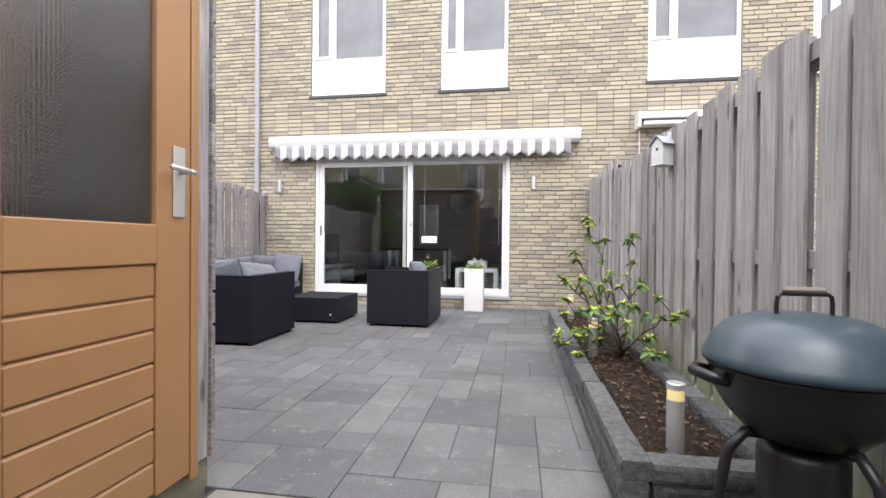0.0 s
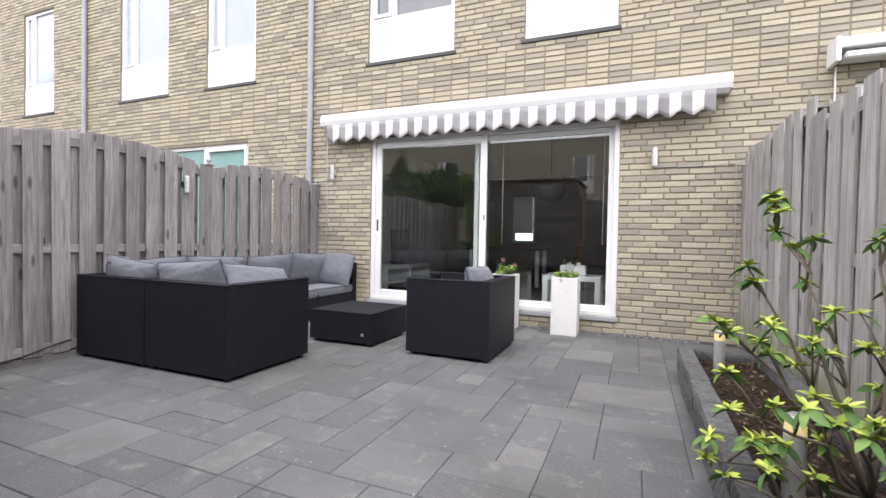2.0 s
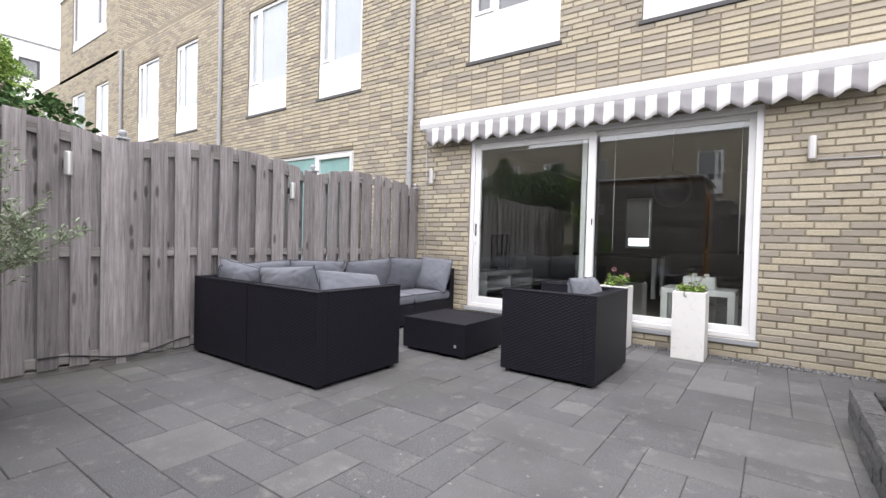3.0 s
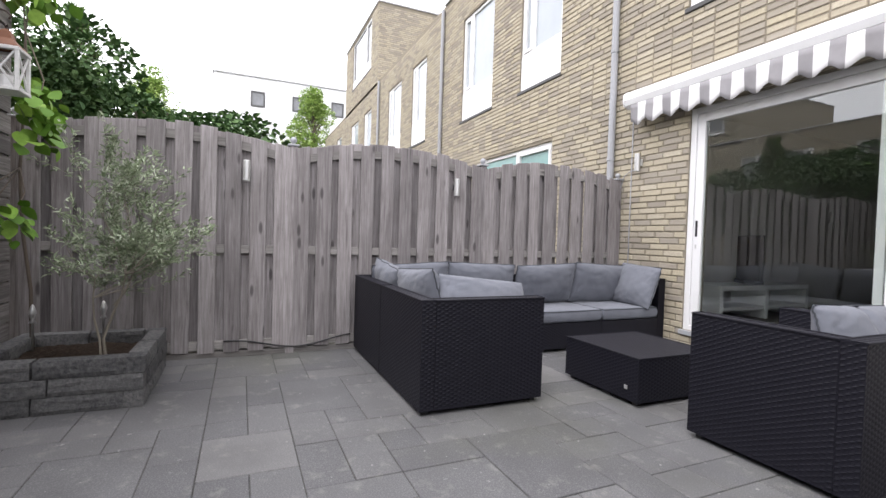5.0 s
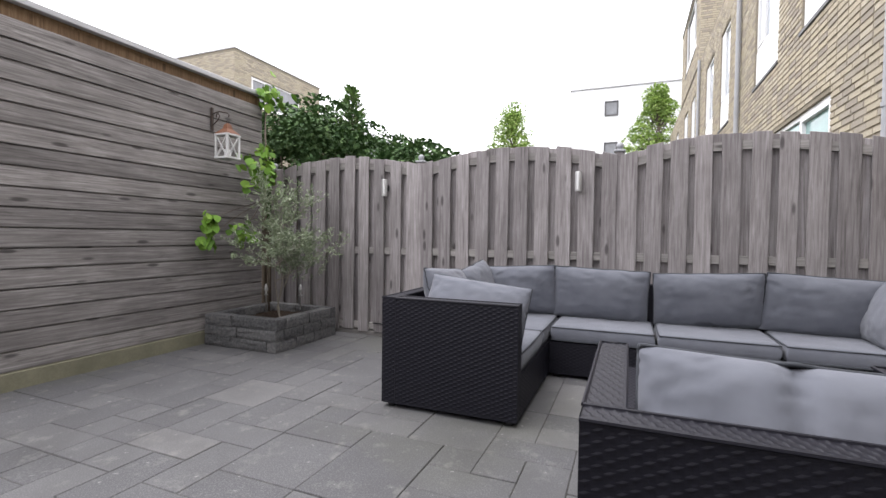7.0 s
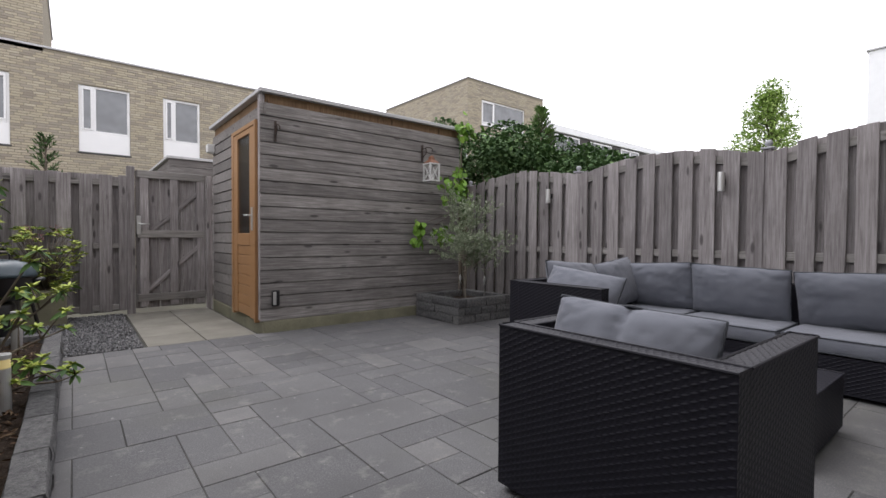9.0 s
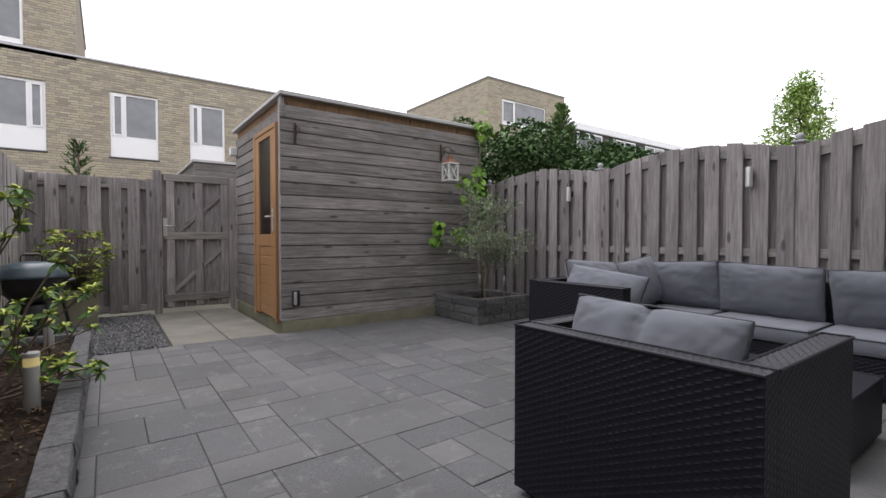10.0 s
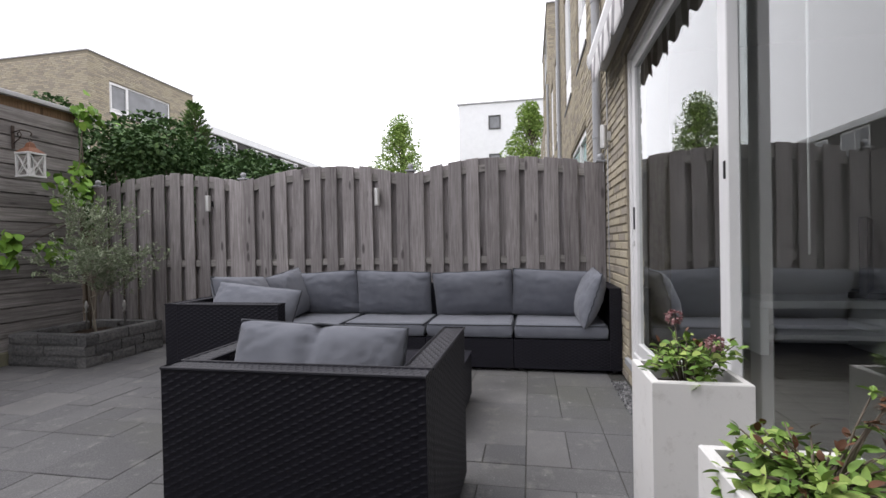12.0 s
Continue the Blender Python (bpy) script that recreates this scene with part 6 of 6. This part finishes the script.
def conifer(x, y, z0, h, r, seed, label):
    t = thing("conifer", label, "tree", (x, y, z0))
    rng = random.Random(seed)
    bm, lf = bmesh.new(), Leaves(seed)
    tube(bm, [(0, 0, 0), (0, 0, h)], [0.05, 0.01], 8)
    for k in range(620 if h > 3 else 230):
        f = rng.uniform(0.05, 1)
        a = rng.uniform(0, 6.28)
        rr = r * (1 - f) ** 0.5 * rng.uniform(0.75, 1.08) + 0.03
        q = Vector((0, 0, h * f))
        d = Vector((math.cos(a), math.sin(a), 0.9))
        e = q + d.normalized() * rr
        tube(bm, [q, e], [0.006, 0.002], 4, False)
        for j in range(9):
            s = q.lerp(e, rng.uniform(0.2, 1))
            lf.add(s, d + Vector((rng.uniform(-0.8, 0.8), rng.uniform(-0.8, 0.8), rng.uniform(-0.2, 0.9))), rng.uniform(0.05, 0.1), 0.018, 0.0)
    part("trunk", bm, BARK, t)
    lf.done("needles", DEEP if "dark" in label else MIDGREEN, t)


conifer(-5.9, 1.25, -0.09, 3.35, 0.6, 81, "upright green conifer behind the fence")
conifer(0.85, -4.0, -0.09, 2.8, 0.6, 82, "small dark spruce behind the back fence")


def tree(x, y, h, r, seed, label, n=15000):
    t = thing("tree", label, "tree", (x, y, -0.09))
    rng = random.Random(seed)
    bm, lf = bmesh.new(), Leaves(seed)
    tube(bm, [(0, 0, 0), (0.1, 0, h * 0.5), (0, 0.1, h * 0.95)], [0.16, 0.1, 0.03], 8)
    blobs = []
    for k in range(90):
        f = rng.uniform(0.25, 1.0)
        a = rng.uniform(0, 6.28)
        rr = r * (1.03 - f) ** 0.85 * 1.3 * rng.uniform(0.15, 1.0)
        e = Vector((rr * math.cos(a), rr * math.sin(a), h * f))
        tube(bm, [(0, 0, h * (f - 0.12)), (e.x * 0.5, e.y * 0.5, h * (f - 0.05)), e], [0.05, 0.03, 0.012], 5)
        blobs.append(e)
    for e in blobs:
        s = r * rng.uniform(0.13, 0.30) * (1.2 - 0.5 * e.z / h)
        lf.ball(e, (s, s, s * 0.9), n // 90, 0.13, 0.09)
    part("trunk", bm, BARK, t)
    lf.done("crown", TREEG, t)


tree(-27.0, -1.35, 8.7, 3.0, 91, "young leafy street tree beyond the gardens")
tree(-27.0, 6.5, 9.1, 2.7, 92, "young leafy street tree beside a white building")
tree(16.0, -16.0, 9.0, 2.5, 93, "leafy tree beyond the roofs")
tree(-3.0, 24.0, 8.0, 2.2, 94, "leafy street tree seen through the house", 2500)

# white apartment building far off
ap = thing("apartment_building", "white rendered apartment building with dark framed windows", "building", (-36, 0, 0))
WR = paint("white_render", (0.80, 0.81, 0.82), 0.7, 0.03)
part("wall", boxed(-12, 0, 0.9, 24, -0.1, 12.15, 0.02), WR, ap)
part("roof", boxed(-12.1, 0.1, 0.8, 24.1, 12.15, 12.27, 0.02), ZINC, ap)
for j, z in enumerate((1.0, 4.0, 7.05, 10.07)):
    for k in range(6):
        y = 3.3 + 2.85 * k
        bm = bmesh.new()
        for q in ((0, 0.1, 0, 1.1), (0.85, 0.95, 0, 1.1), (0.1, 0.85, 1.0, 1.1), (0.1, 0.85, 0, 0.1)):
            box(bm, -0.05, 0.06, q[0], q[1], q[2], q[3])
        w = part("window", bm, DARKTRIM, ap, "dark framed window")
        w.matrix_basis = pose(0, y, z)
        o = part("pane", boxed(-0.04, 0.01, 0.1, 0.85, 0.1, 1.0), WINGLASS, w)
# long dark building with a white roof edge
lb = thing("terrace_building", "dark clad terrace with a white roof edge", "building", (0, -10.5, 0))
DC = paint("dark_cladding", (0.05, 0.045, 0.042), 0.7, 0.1)
part("wall", boxed(-44, -21.2, -9, 0, -0.1, 7.3, 0.02), DC, lb)
part("roof", boxed(-44.5, -21.0, -9.2, 0.12, 7.3, 7.72, 0.03), WR, lb, "white roof edge")
for k in range(6):
    x = -23.9 - 3.6 * k
    bm = bmesh.new()
    for q in ((0, 0.08, 0, 1.5), (1.2, 1.28, 0, 1.5), (2.32, 2.4, 0, 1.5), (0.08, 2.32, 1.42, 1.5), (0.08, 2.32, 0, 0.08)):
        box(bm, q[0], q[1], -0.02, 0.05, q[2], q[3])
    w = part("window", bm, WHITE, lb, "white framed window")
    w.matrix_basis = pose(x, 0, 5.7)
    part("pane", boxed(0.08, 2.32, -0.01, 0.02, 0.08, 1.42), WINGLASS, w)
# neighbour's shed past the gate
ns = thing("neighbour_shed", "dark wooden garden shed behind the gate", "shed", (-3.2, -6.5, 0))
for k in range(17):
    part("board", boxed(0, 2.35, 3.4, 3.425, 0.1 + 0.137 * k, 0.1 + 0.137 * k + 0.131, 0.003), CLAD_X, ns)
part("wall", boxed(0.02, 2.33, 0, 3.39, -0.1, 2.42), CLAD_Y, ns)
part("roof_edge", boxed(-0.03, 2.38, -0.03, 3.45, 2.43, 2.48, 0.005), ZINC, ns)
# ---- paving slabs in a wild bond on a 21 cm grid ----
U = 0.21
nx, ny = 26, 26
taken = [[False] * ny for _ in range(nx)]
rng = random.Random(12)
shapes = [(1, 1), (2, 1), (1, 2), (2, 1), (1, 1), (1, 2), (2, 2), (2, 1), (1, 1), (3, 2), (1, 2), (2, 1)]
slab_meshes = {}
for j in range(ny):
    for i in range(nx):
        if taken[i][j]:
            continue
        opts = shapes[:]
        rng.shuffle(opts)
        opts += [(2, 1), (1, 2), (1, 1)]
        for a, b in opts:
            if i + a <= nx and j + b <= ny and not any(taken[i + p][j + q] for p in range(a) for q in range(b)):
                break
        for p in range(a):
            for q in range(b):
                taken[i + p][j + q] = True
        if (a, b) not in slab_meshes:
            slab_meshes[a, b] = finish("slab", boxed(-a * U / 2 + 0.0018, a * U / 2 - 0.0018, -b * U / 2 + 0.0018, b * U / 2 - 0.0018, -0.05, 0.0, 0.003), SLAB)
        o = new("slab", slab_meshes[a, b])
        o.parent = floor
        o.matrix_basis = pose(LEFT - 0.04 + (i + a / 2) * U, 1.45 + (j + b / 2) * U, rng.uniform(-0.002, 0.0015), rng.uniform(-0.12, 0.12), rng.uniform(-0.12, 0.12), 0)

# the bricks nearest to the patio, one by one
single = {}
rng = random.Random(14)
for a, b, c, d in near:
    key = (round(b - a, 3), rng.randint(0, 3))
    if key not in single:
        single[key] = brick_mesh("brick", [(-key[0] / 2, key[0] / 2, 0, BH)], lambda u, dd, z: (u, -dd, z), BRICK1, seed=key[1])
    o = new("brick", single[key])
    o.parent = front
    o.matrix_basis = pose((a + b) / 2, FAC, c)
